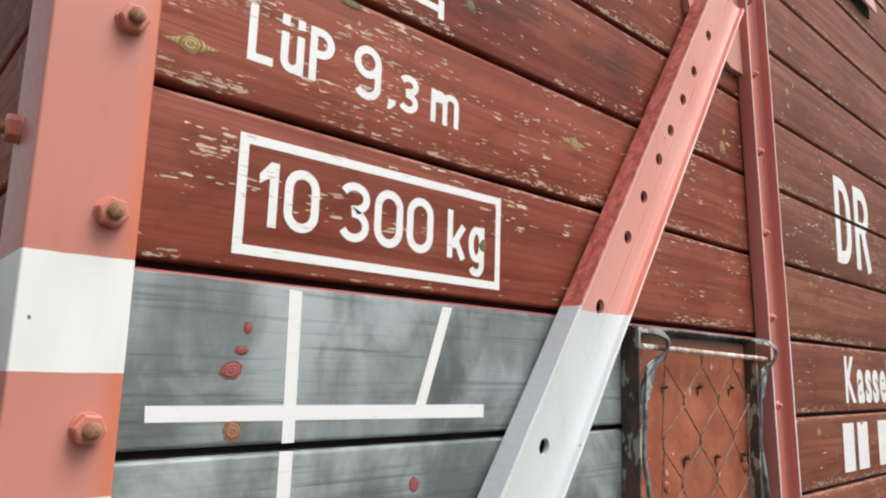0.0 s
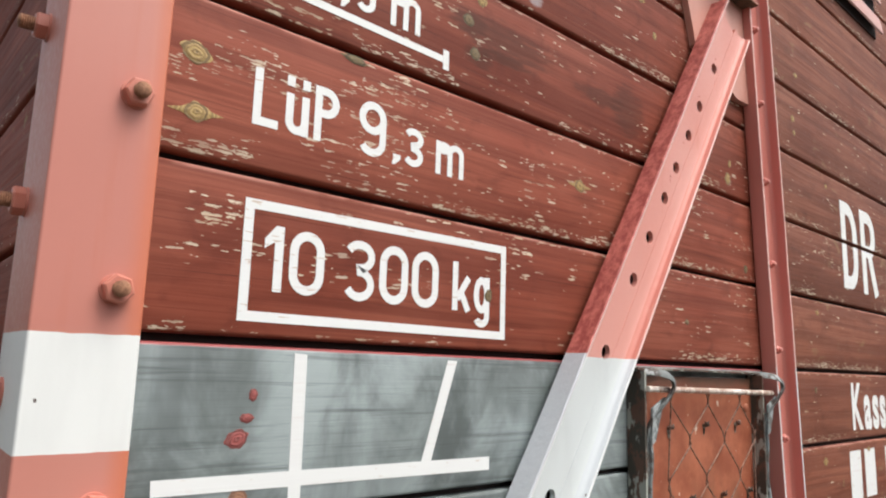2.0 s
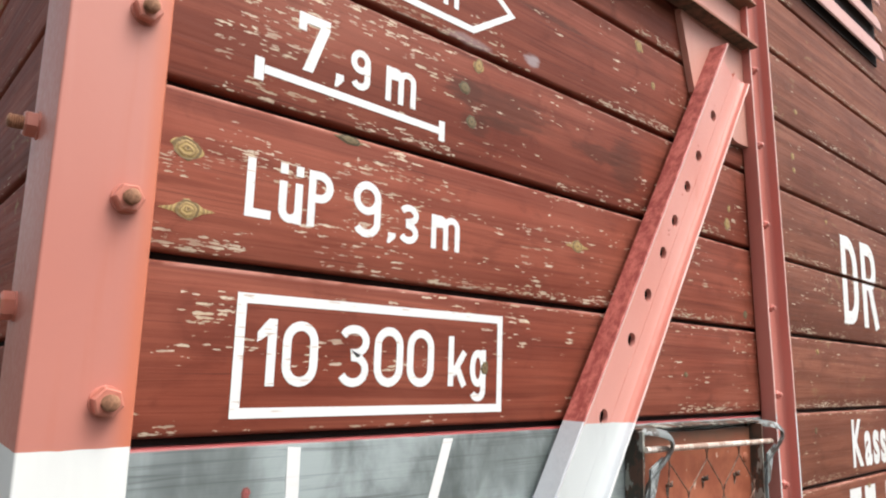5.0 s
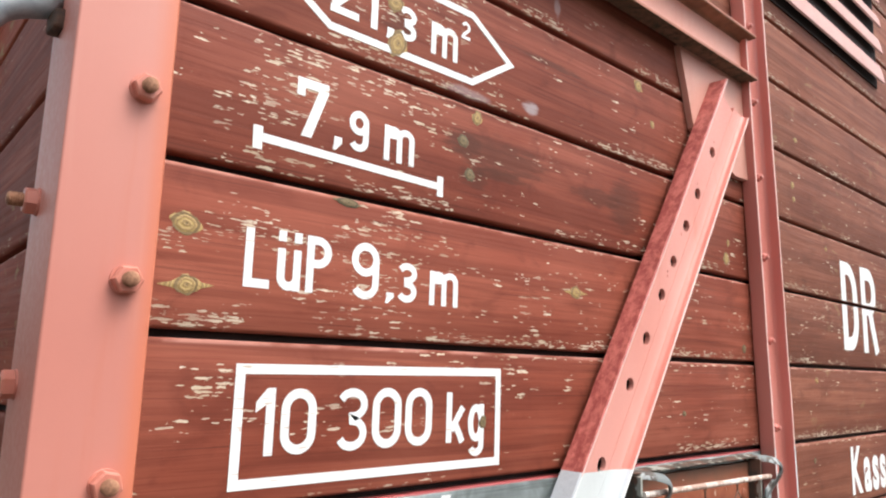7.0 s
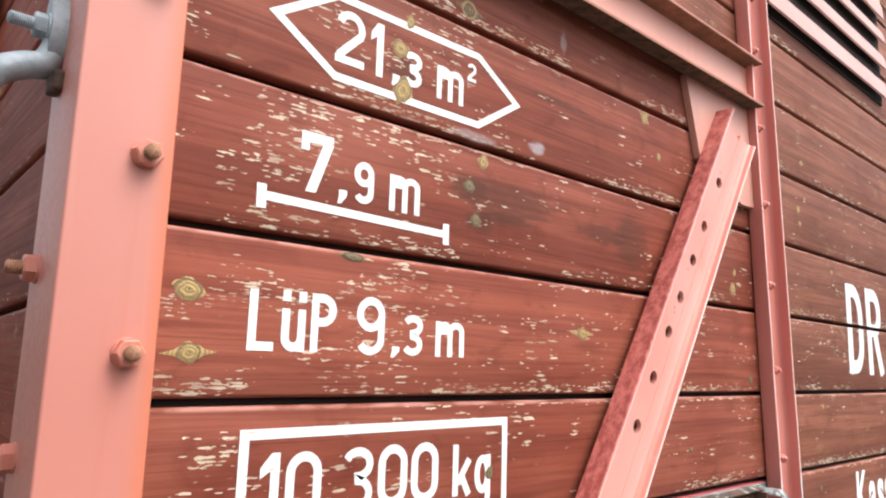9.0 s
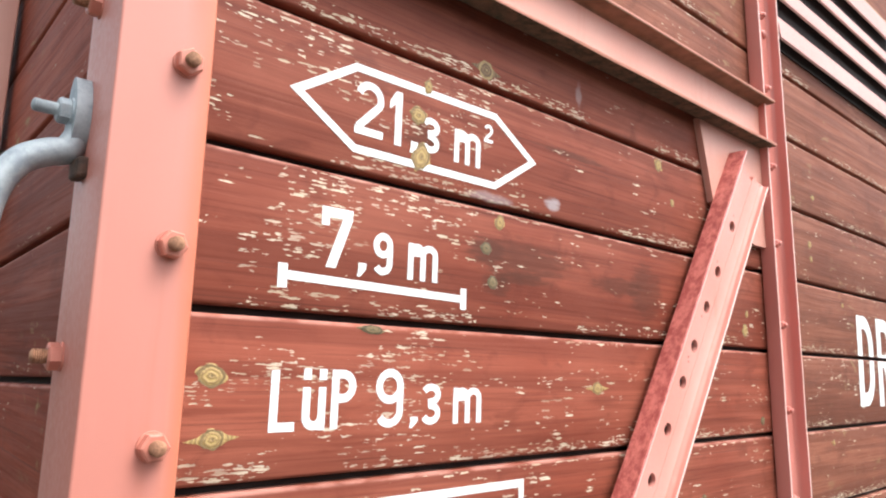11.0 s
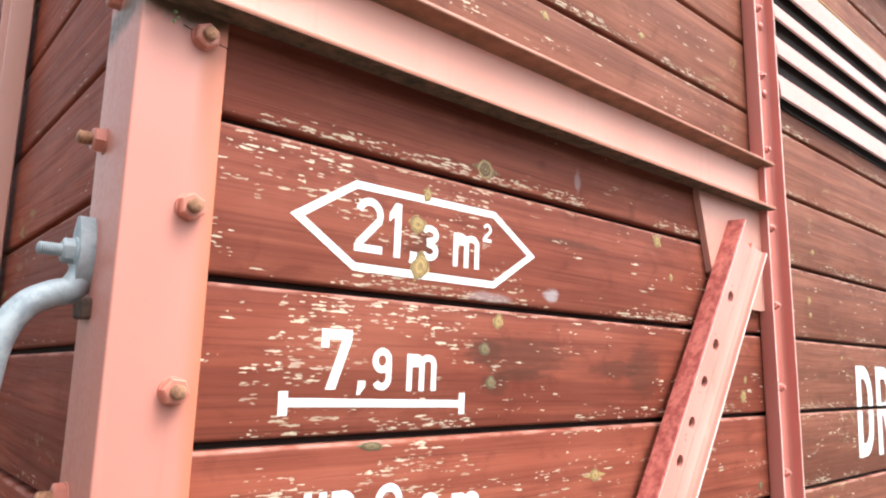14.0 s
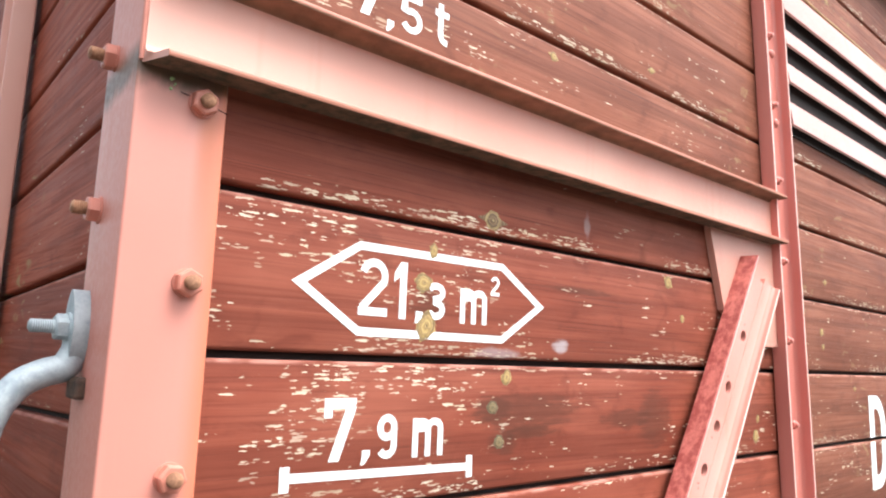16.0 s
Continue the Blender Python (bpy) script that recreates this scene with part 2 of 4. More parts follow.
def steel_paint(name, paint, warm, rough=0.42, relief=0.12, bands=(), band_color=(0.80, 0.82, 0.80), edge=None, stain=None, streaks=0.32):
    """Thick brushed paint on steel; bands: heights between which it is painted over in another colour."""
    n = Nodes(name)
    broad = n.noise((3, 3, 1.6), detail=3.0)
    runs = n.noise((38, 38, 2.2), detail=3.0, rough=0.6)
    fine = n.noise((170, 170, 170), detail=3.0, rough=0.6)
    col = n.mix(n.ramp(broad, 0.35, 0.68), paint, warm)
    col = n.mix(n.math("MULTIPLY", n.ramp(runs, 0.56, 0.74), streaks), col, (0.50, 0.135, 0.065))
    pale = n.math("MULTIPLY", n.ramp(runs, 0.40, 0.22), streaks)
    col = n.mix(pale, col, (0.62, 0.32, 0.26))
    if edge:
        side = n.ramp(n.math("ADD", n.axis(0), n.math("MULTIPLY", runs, 0.012)), edge[0], edge[1])
        col = n.mix(n.math("MULTIPLY", side, 0.8), col, (0.60, 0.170, 0.080))
    if stain:
        x, z = n.axis(0), n.axis(2)
        wide = n.math("ADD", n.math("ABSOLUTE", n.math("SUBTRACT", x, stain[0])), n.math("MULTIPLY", runs, 0.006))
        drip = n.math("MULTIPLY", n.ramp(wide, 0.017, 0.004), n.math("MULTIPLY", n.ramp(z, stain[1], stain[2]), n.ramp(z, stain[2] + 0.012, stain[2])))
        col = n.mix(n.math("MULTIPLY", drip, 0.7), col, (0.42, 0.120, 0.050))
        dirt = n.math("ADD", z, n.math("MULTIPLY", n.math("SUBTRACT", n.noise((60, 60, 25), detail=4.0), 0.5), 0.030))
        dirt = n.math("MULTIPLY", n.ramp(dirt, 2.250, 2.272), n.ramp(z, 2.30, 2.28))
        col = n.mix(n.math("MULTIPLY", dirt, 0.85), col, (0.060, 0.045, 0.022))
    pits = n.noise((60, 60, 60), detail=4.0, shift=(4, 4, 4))
    col = n.mix(n.math("MULTIPLY", n.ramp(pits, 0.76, 0.78), 0.7), col, (0.13, 0.045, 0.03))
    height = n.math("ADD", n.math("MULTIPLY", fine, 0.5), n.math("MULTIPLY", runs, 0.4))
    if bands:
        z = n.math("ADD", n.axis(2), n.math("MULTIPLY", n.math("SUBTRACT", n.noise((45, 45, 12)), 0.5), 0.0022))
        total = None
        for lo, hi in bands:
            m = n.math("MULTIPLY", n.ramp(z, lo, lo + 0.0007), n.ramp(z, hi + 0.0007, hi))
            total = m if total is None else n.math("MAXIMUM", total, m)
        dirty = n.mix(n.ramp(n.noise((14, 14, 3), detail=4.0), 0.45, 0.75), band_color, tuple(c * 0.86 for c in band_color))
        specks = n.ramp(n.noise((90, 90, 70), detail=1.0, shift=(1, 8, 2)), 0.80, 0.81)
        dirty = n.mix(specks, dirty, (0.12, 0.09, 0.08))
        col = n.mix(total, col, dirty)
    return n.finish(col, n.ramp(fine, 0.3, 0.7, rough - 0.05, rough + 0.1), n.bump(height, relief, 0.001))


SALMON = (0.53, 0.200, 0.156)
POST = steel_paint("salmon post paint", SALMON, (0.57, 0.245, 0.196), bands=((0.9, 1.426), (1.514, 1.599)), edge=(-0.097, -0.075), stain=(-0.097, 2.07, 2.245))
BEAM = steel_paint("salmon rail paint", (0.57, 0.265, 0.205), (0.62, 0.32, 0.255), streaks=0.12)
BRACE = steel_paint("red brace paint", (0.64, 0.265, 0.215), (0.68, 0.330, 0.280), relief=0.25, bands=((0.9, 1.601),), band_color=(0.62, 0.66, 0.66))
CHANNEL = steel_paint("oxide red channel paint", (0.52, 0.165, 0.132), (0.58, 0.225, 0.185), rough=0.36)
SLAT = steel_paint("pale pink slat paint", (0.53, 0.285, 0.250), (0.58, 0.335, 0.300), rough=0.45)
NUT = steel_paint("nut paint", (0.50, 0.165, 0.120), (0.56, 0.21, 0.15), relief=0.4)


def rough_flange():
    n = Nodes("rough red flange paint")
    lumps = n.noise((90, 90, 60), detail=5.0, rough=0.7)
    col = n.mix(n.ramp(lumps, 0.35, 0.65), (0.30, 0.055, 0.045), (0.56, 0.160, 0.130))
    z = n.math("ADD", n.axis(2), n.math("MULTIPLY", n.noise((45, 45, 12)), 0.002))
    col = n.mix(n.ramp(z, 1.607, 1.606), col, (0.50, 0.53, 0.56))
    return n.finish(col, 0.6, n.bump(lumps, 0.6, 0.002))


FLANGE = rough_flange()
# pale flange tips: worn paint, with the bright line of light painted in
EDGE_HIGHLIGHT = steel_paint("pale worn edge paint", (0.72, 0.45, 0.39), (0.78, 0.55, 0.50), rough=0.32, bands=((0.9, 1.601),), band_color=(0.74, 0.76, 0.76))
LIP = steel_paint("rusty worn lip paint", (0.50, 0.205, 0.145), (0.34, 0.125, 0.075), rough=0.55, relief=0.35)
INNER = steel_paint("orange red flange paint", (0.58, 0.175, 0.130), (0.62, 0.225, 0.175), rough=0.45, bands=((0.9, 1.601),), band_color=(0.60, 0.635, 0.66))


def rust(name, a, b, rough=0.8):
    n = Nodes(name)
    k = n.noise((140, 140, 140), detail=4.0, rough=0.7)
    return n.finish(n.mix(n.ramp(k, 0.35, 0.65), a, b), rough, n.bump(k, 0.4, 0.001))


RUST = rust("rusty thread", (0.20, 0.085, 0.045), (0.42, 0.21, 0.12))


def galvanised():
    n = Nodes("galvanised steel")
    k = n.noise((55, 55, 55), detail=4.0, rough=0.7)
    s = n.noise((12, 12, 12), detail=3.0, shift=(3, 0, 0))
    col = n.mix(n.ramp(k, 0.3, 0.7), (0.26, 0.30, 0.33), (0.44, 0.48, 0.50))
    col = n.mix(n.math("MULTIPLY", n.ramp(s, 0.5, 0.75), 0.6), col, (0.24, 0.26, 0.27))
    return n.finish(col, n.ramp(k, 0.3, 0.7, 0.52, 0.7), n.bump(k, 0.6, 0.0015), metal=0.3)


ZINC = galvanised()


def marking_paint():
    n = Nodes("white marking paint")
    m = n.noise((46, 0, 330), detail=1.5, rough=0.45, warp=0.35)
    cluster = n.noise((5.0, 0, 17), detail=2.0, shift=(1.3, 1.3, 0.4))
    lost = n.ramp(n.math("ADD", m, n.math("MULTIPLY", n.ramp(cluster, 0.45, 0.75), 0.06)), 0.70, 0.72)
    thin = n.noise((20, 1, 34), detail=3.0, shift=(2, 0, 2))
    col = n.mix(n.ramp(thin, 0.62, 0.82), (0.77, 0.785, 0.775), (0.66, 0.50, 0.46))
    lines = n.noise((5, 1, 240), detail=3.0)
    col = n.mix(n.math("MULTIPLY", n.ramp(lines, 0.42, 0.28), 0.4), col, (0.58, 0.46, 0.42))
    col = n.mix(n.math("MULTIPLY", lost, 0.8), col, (0.52, 0.40, 0.30))
    return n.finish(col, 0.6, n.bump(lines, 0.25, 0.0006))


WHITE = marking_paint()


def knot_material(name, a, b, c):
    n = Nodes(name)
    u = n.co.outputs["UV"]
    length = n.tree.nodes.new("ShaderNodeVectorMath")
    length.operation = "LENGTH"
    n.link(u, length.inputs[0])
    r = n.math("ADD", length.outputs["Value"], n.math("MULTIPLY", n.noise((1.6, 1.6, 1), source=u, detail=3.0), 0.5))
    wave = n.math("SINE", n.math("MULTIPLY", r, 17.0))
    col = n.mix(n.math("MULTIPLY", n.ramp(wave, -0.6, 0.9), 0.7), a, b)
    col = n.mix(n.math("MULTIPLY", n.math("MULTIPLY", n.ramp(r, 0.92, 1.05), n.ramp(r, 1.30, 1.15)), 0.6), col, c)
    col = n.mix(n.ramp(r, 0.38, 0.27), col, c)
    col = n.mix(n.math("MULTIPLY", n.ramp(n.noise((4, 4, 1), source=u, detail=2.0), 0.55, 0.7), 0.55), col, c)
    return n.finish(col, 0.7, n.bump(wave, 0.3, 0.0008))


KNOT = knot_material("bare yellow knot", (0.42, 0.285, 0.105), (0.24, 0.15, 0.060), (0.085, 0.050, 0.030))
DARK_KNOT = knot_material("hollow dark knot", (0.16, 0.095, 0.045), (0.085, 0.050, 0.028), (0.36, 0.26, 0.11))
DULL_KNOT = knot_material("grey green knot", (0.20, 0.140, 0.065), (0.12, 0.090, 0.045), (0.04, 0.033, 0.02))
RED_KNOT = knot_material("red bleeding knot", (0.33, 0.085, 0.075), (0.24, 0.065, 0.06), (0.13, 0.05, 0.045))
BROWN_KNOT = knot_material("bare brown knot", (0.34, 0.17, 0.095), (0.22, 0.11, 0.07), (0.13, 0.07, 0.05))


def plain(name, a, b, rough=0.8, size=12.0):
    n = Nodes(name)
    k = n.noise((size, size, size), detail=5.0, rough=0.65)
    return n.finish(n.mix(n.ramp(k, 0.3, 0.7), a, b), rough, n.bump(k, 0.4, 0.004))


# near-black wood of the joints; also stands in for shade in openings
BACKING = plain("dark tongue wood", (0.014, 0.007, 0.006), (0.024, 0.011, 0.009))
GRAVEL = plain("trackside gravel", (0.075, 0.069, 0.059), (0.125, 0.115, 0.099), size=60.0)
ROOF = plain("roof felt", (0.08, 0.08, 0.08), (0.12, 0.12, 0.115))


def holder_plate_paint():
    n = Nodes("orange holder plate")
    k = n.noise((14, 1, 14), detail=5.0, rough=0.7)
    f = n.noise((70, 1, 45), detail=3.0, shift=(2, 0, 7))
    col = n.mix(n.ramp(k, 0.38, 0.66), (0.30, 0.080, 0.038), (0.44, 0.145, 0.075))
    col = n.mix(n.math("MULTIPLY", n.ramp(n.noise((9, 1, 6), detail=3.0, shift=(5, 0, 1)), 0.52, 0.7), 0.6), col, (0.19, 0.085, 0.045))
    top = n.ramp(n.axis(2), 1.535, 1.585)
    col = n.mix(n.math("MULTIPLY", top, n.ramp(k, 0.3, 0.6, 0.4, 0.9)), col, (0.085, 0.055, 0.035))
    col = n.mix(n.ramp(f, 0.675, 0.69), col, (0.66, 0.54, 0.44))
    return n.finish(col, 0.55, n.bump(k, 0.3, 0.002))


PLATE = holder_plate_paint()


def peeling(name, base, under, light):
    n = Nodes(name)
    k = n.noise((40, 40, 26), detail=5.0, rough=0.7)
    f = n.noise((46, 46, 20), detail=4.0, shift=(3, 3, 3))
    col = n.mix(n.ramp(k, 0.47, 0.53), base, under)
    col = n.mix(n.ramp(f, 0.55, 0.58), col, light)
    return n.finish(col, 0.65, n.bump(k, 0.5, 0.0015))


RAIL = peeling("peeling dark holder rail", (0.055, 0.047, 0.036), (0.12, 0.062, 0.042), (0.33, 0.34, 0.30))
HOOK = peeling("peeling grey hook", (0.17, 0.19, 0.19), (0.10, 0.085, 0.075), (0.34, 0.37, 0.37))
ROD = peeling("peeling cream rod", (0.56, 0.47, 0.41), (0.40, 0.27, 0.21), (0.72, 0.66, 0.6))
WIRE = rust("rusty wire", (0.10, 0.050, 0.032), (0.30, 0.19, 0.14))
# both darken the rail's down-facing faces: grime and rust, with shade painted in
GRIME_SHADE = plain("grimy algae on red paint", (0.040, 0.034, 0.018), (0.165, 0.085, 0.050), 0.85, 55.0)
UNDER_SHADE = plain("rust brown film under the flange", (0.125, 0.055, 0.028), (0.22, 0.098, 0.055), 0.75, 25.0)
CLAMP = plain("dark rusty clamp", (0.030, 0.020, 0.015), (0.11, 0.055, 0.035), 0.8, 80.0)
OCHRE = plain("ochre cable sheath", (0.36, 0.24, 0.11), (0.48, 0.33, 0.16), 0.6, 40.0)
MOSS = plain("green moss", (0.24, 0.34, 0.14), (0.36, 0.46, 0.22), size=300.0)

# ---- building blocks ----
def part(name, bm, material, parent=None, label=""):
    """One mesh object under a thing or under a part."""
    me = bpy.data.meshes.new(name)
    bmesh.ops.recalc_face_normals(bm, faces=bm.faces)
    bm.to_mesh(me)
    bm.free()
    me.materials.append(material)
    ob = new(name, me)
    ob.parent = parent
    return tagged(ob, label)


def again(ob, parent, m=Matrix()):
    """Another piece on the same mesh."""
    o = new(ob.name.split(".")[0], ob.data)
    o.parent = parent
    o.matrix_basis = m
    return o


def thing(name, at, label, category, group="", kind=""):
    ob = new(name)
    ob.empty_display_size = 0.05
    ob.location = at
    return tagged(ob, label, category, group, kind)


def hang(child, parent):
    """Parents a piece made in world places under a parent that stands elsewhere."""
    child.parent = parent
    bpy.context.view_layer.update()
    child.matrix_parent_inverse = parent.matrix_world.inverted()
    return child


def add_box(bm, x0, x1, y0, y1, z0, z1, bevel=0.0, segments=2):
    made = bmesh.ops.create_cube(bm, size=1.0)["verts"]
    for v in made:
        v.co = Vector((x0 if v.co.x < 0 else x1, y0 if v.co.y < 0 else y1, z0 if v.co.z < 0 else z1))
    if bevel:
        edges = list({e for v in made for e in v.link_edges})
        bmesh.ops.bevel(bm, geom=edges, offset=bevel, segments=segments, affect="EDGES", profile=0.5)
    return bm


def extrude_profile(bm, loop, origin, udir, vdir, axis, length, steps=1, wobble=0.0):
    """A closed profile of (u, v) points drawn out along an axis, with both ends closed."""
    o, u, v, a = (Vector(k) for k in (origin, udir, vdir, axis))
    rings = []
    for i in range(steps + 1):
        s = length * i / steps
        shift = Vector((noise.noise((s * 9, 3.0, 0.0)), noise.noise((s * 9, 0.0, 5.0)), 0)) * wobble
        rings.append([bm.verts.new(o + u * (p + shift.x) + v * (q + shift.y) + a * s) for p, q in loop])
    for r0, r1 in zip(rings, rings[1:]):
        for i in range(len(loop)):
            j = (i + 1) % len(loop)
            bm.faces.new((r0[i], r0[j], r1[j], r1[i]))
    bm.faces.new(rings[0])
    bm.faces.new(list(reversed(rings[-1])))
    return bm


def arc(cx, cy, r, a0, a1, n=4):
    return [(cx + r * math.cos(radians(a0 + (a1 - a0) * i / n)), cy + r * math.sin(radians(a0 + (a1 - a0) * i / n))) for i in range(n + 1)]


def channel_loop(width, depth, web, flange, fillet=0.007):
    """A channel seen from its end: back at v = 0, flanges towards v = depth, rounded at the roots and tips."""
    w, d, t, f, r = width, depth, web, flange, fillet
    tip = 0.0018
    pts = [(0.002, 0.0), (w - 0.002, 0.0), (w, 0.002)]
    pts += arc(w - tip, d - tip, tip, 0, 90, 2) + arc(w - f + tip, d - tip, tip, 90, 180, 2)
    pts += arc(w - f - r, t + r, r, 0, -90, 5)
    pts += arc(f + r, t + r, r, -90, -180, 5)
    pts += arc(f - tip, d - tip, tip, 0, 90, 2) + arc(tip, d - tip, tip, 90, 180, 2)
    pts += [(0.0, 0.002)]
    return pts


def tube(bm, points, radius, sides=10, squash=1.0, caps=True):
    """A round or flattened bar along a line of points."""
    pts = [Vector(p) for p in points]
    rings, side = [], None
    for i, p in enumerate(pts):
        d = (pts[min(i + 1, len(pts) - 1)] - pts[max(i - 1, 0)]).normalized()
        if side is None:
            side = d.orthogonal().normalized()
        side = (side - d * side.dot(d)).normalized()
        other = d.cross(side)
        r = radius[i] if isinstance(radius, (list, tuple)) else radius
        rings.append([bm.verts.new(p + side * (math.cos(2 * math.pi * k / sides) * r) + other * (math.sin(2 * math.pi * k / sides) * r * squash)) for k in range(sides)])
    for a, b in zip(rings, rings[1:]):
        for k in range(sides):
            bm.faces.new((a[k], a[(k + 1) % sides], b[(k + 1) % sides], b[k]))
    if caps:
        bm.faces.new(rings[0])
        bm.faces.new(list(reversed(rings[-1])))
    return bm


def smooth_line(points, per=6):
    """More points along a line, by a Catmull-Rom curve."""
    p = [Vector(q) for q in points]
    p = [p[0] * 2 - p[1]] + p + [p[-1] * 2 - p[-2]]
    out = []
    for i in range(1, len(p) - 2):
        for k in range(per):
            t = k / per
            out.append(0.5 * (2 * p[i] + (p[i + 1] - p[i - 1]) * t + (2 * p[i - 1] - 5 * p[i] + 4 * p[i + 1] - p[i + 2]) * t * t + (3 * p[i] - p[i - 1] - 3 * p[i + 1] + p[i + 2]) * t ** 3))
    return out + [p[-2]]


def shade_smooth(ob, angle=35):
    for f in ob.data.polygons:
        f.use_smooth = True
    ob.data.set_sharp_from_angle(angle=radians(angle))
    return ob


def second_paint(ob, material, wanted):
    """Paints the faces that wanted(normal, centre) picks in a second paint."""
    ob.data.materials.append(material)
    for f in ob.data.polygons:
        if wanted(f.normal, f.center):
            f.material_index = 1
    return ob


# ---- the boarded walls ----
SEAMS = [1.156, 1.304, 1.452, 1.600, 1.749, 1.898, 2.043, 2.189, 2.333, 2.469, 2.606, 2.776, 2.924, 3.072]
END_SEAMS = [1.230, 1.381, 1.532, 1.683, 1.836, 1.983, 2.127, 2.267, 2.403, 2.526, 2.660, 2.800, 2.940, 3.070]

wall_side = thing("wall_side", (0, 0, 1.15), "side wall of red painted boards with flaking paint", "wall", kind="structure")
wall_end = thing("wall_end", (-0.15, 0.1, 1.15), "end wall of red painted boards beside the corner post", "wall", kind="structure")


def board_loop(height, thick):
    """A board from its end, front at v = 0, with worn rounded front edges."""
    r = 0.0042
    pts = [(0.0, thick), (0.0, r)] + arc(r, r, r, 180, 270, 4)[1:] + arc(height - r, r, r, -90, 0, 4) + [(height, thick)]
    return pts


def board(name, start, end, z0, z1, axis, out, thick, material, parent, label=""):
    """One board: axis is its length, out the way its face looks."""
    bm = bmesh.new()
    length = end - start
    gap = 0.0036
    h = z1 - z0 - 2 * gap
    a, o = Vector(axis), Vector(out)
    loop = board_loop(h, thick)
    steps = max(2, int(length / 0.12))
    extrude_profile(bm, loop, a * start + Vector((0, 0, z0 + gap)), (0, 0, 1), -o, a, length, steps)
    uv = bm.loops.layers.uv.new("UVMap")
    for f in bm.faces:
        for l in f.loops:
            l[uv].uv = (a.dot(l.vert.co), (l.vert.co.z - z0 - gap) / h)
    ob = part(name, bm, material, None, label)
    shade_smooth(ob, 30)
    return hang(ob, parent)


BOARDS = []
for z0, z1 in zip(SEAMS, SEAMS[1:]):
    low = z1 < 1.61
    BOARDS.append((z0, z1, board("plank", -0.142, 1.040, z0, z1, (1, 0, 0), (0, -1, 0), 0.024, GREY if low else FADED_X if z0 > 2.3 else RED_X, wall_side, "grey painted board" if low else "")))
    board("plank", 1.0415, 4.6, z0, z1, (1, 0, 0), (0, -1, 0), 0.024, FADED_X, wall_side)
LEAN = Matrix(((1, 0.022, 0, 0), (0, 1, 0, 0), (0, -0.034, 1, 0), (0, 0, 0, 1)))
for z0, z1 in zip(END_SEAMS, END_SEAMS[1:]):
    bm_ob = board("plank", 0.002, 2.6, z0, z1, (0, 1, 0), (-1, 0, 0), 0.022, RED_Y, wall_end)
    bm_ob.data.transform(LEAN @ Matrix.Translation((-0.145, 0, 0)))

bm = add_box(bmesh.new(), -0.126, 4.6, 0.0135, 0.050, 1.156, 3.072)
hang(part("backing", bm, BACKING), wall_side)
bm = add_box(bmesh.new(), -0.131, -0.100, 0.051, 2.59, 1.25, 3.05)
bm.transform(LEAN)
hang(part("backing", bm, BACKING), wall_end)

# plain parts that close the body
bm = add_box(bmesh.new(), -0.15, 4.6, 2.601, 2.66, 0.0, 3.072)
tagged(part("wall_far", bm, BACKING), "plain dark far wall of the body", "wall", kind="structure")
bm = add_box(bmesh.new(), 4.601, 4.66, 0.0, 2.66, 0.0, 3.072)
tagged(part("wall_end_far", bm, BACKING), "plain dark far end wall of the body", "wall", kind="structure")
bm = add_box(bmesh.new(), -0.149, 4.6, 0.002, 2.6, 0.0, 1.154)
tagged(part("wall_base", bm, BACKING), "plain dark base below the boarded body", "wall", kind="structure")
bm = bmesh.new()
extrude_profile(bm, [(-0.05, 0.0), (2.72, 0.0), (2.72, 0.03)] + [(1.335 + 1.385 * math.cos(radians(k)), 0.03 + 0.32 * math.sin(radians(k))) for k in range(10, 180, 10)] + [(-0.05, 0.03)], (-0.22, 0, 3.074), (0, 1, 0), (0, 0, 1), (1, 0, 0), 4.95)
tagged(part("roof", bm, ROOF), "low curved dark roof over the body", "roof", kind="structure")
bm = bmesh.new()
bmesh.ops.create_grid(bm, x_segments=4, y_segments=4, size=600)
tagged(part("ground", bm, GRAVEL), "pale grey brown gravel ground beside the track", "ground", kind="structure")

def low_sky_screen(name, x0, x1, y, height, turn=0.0):
    """An unseen hedge-shaped screen, added behind the camera to block low sky light."""
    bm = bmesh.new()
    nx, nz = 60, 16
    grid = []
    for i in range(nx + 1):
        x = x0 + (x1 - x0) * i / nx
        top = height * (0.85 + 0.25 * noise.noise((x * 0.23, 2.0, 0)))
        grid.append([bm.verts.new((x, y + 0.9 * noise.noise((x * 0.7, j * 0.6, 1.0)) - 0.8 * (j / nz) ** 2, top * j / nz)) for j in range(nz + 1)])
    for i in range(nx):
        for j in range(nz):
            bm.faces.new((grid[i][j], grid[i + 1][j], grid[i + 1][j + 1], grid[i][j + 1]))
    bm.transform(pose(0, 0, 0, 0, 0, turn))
    return tagged(part(name, bm, SKY_SCREEN), "dark green screen out of view, added to block low sky light", "backdrop", kind="structure")


SKY_SCREEN = plain("dark hedge leaves", (0.025, 0.035, 0.014), (0.060, 0.075, 0.030), size=6.0)
# added out of view: one cuts frontal light, the turned one dims the end wall
low_sky_screen("backdrop", -22, 22, -8.5, 4.5)
low_sky_screen("backdrop", -22, 22, -7.0, 3.9, -90.0)

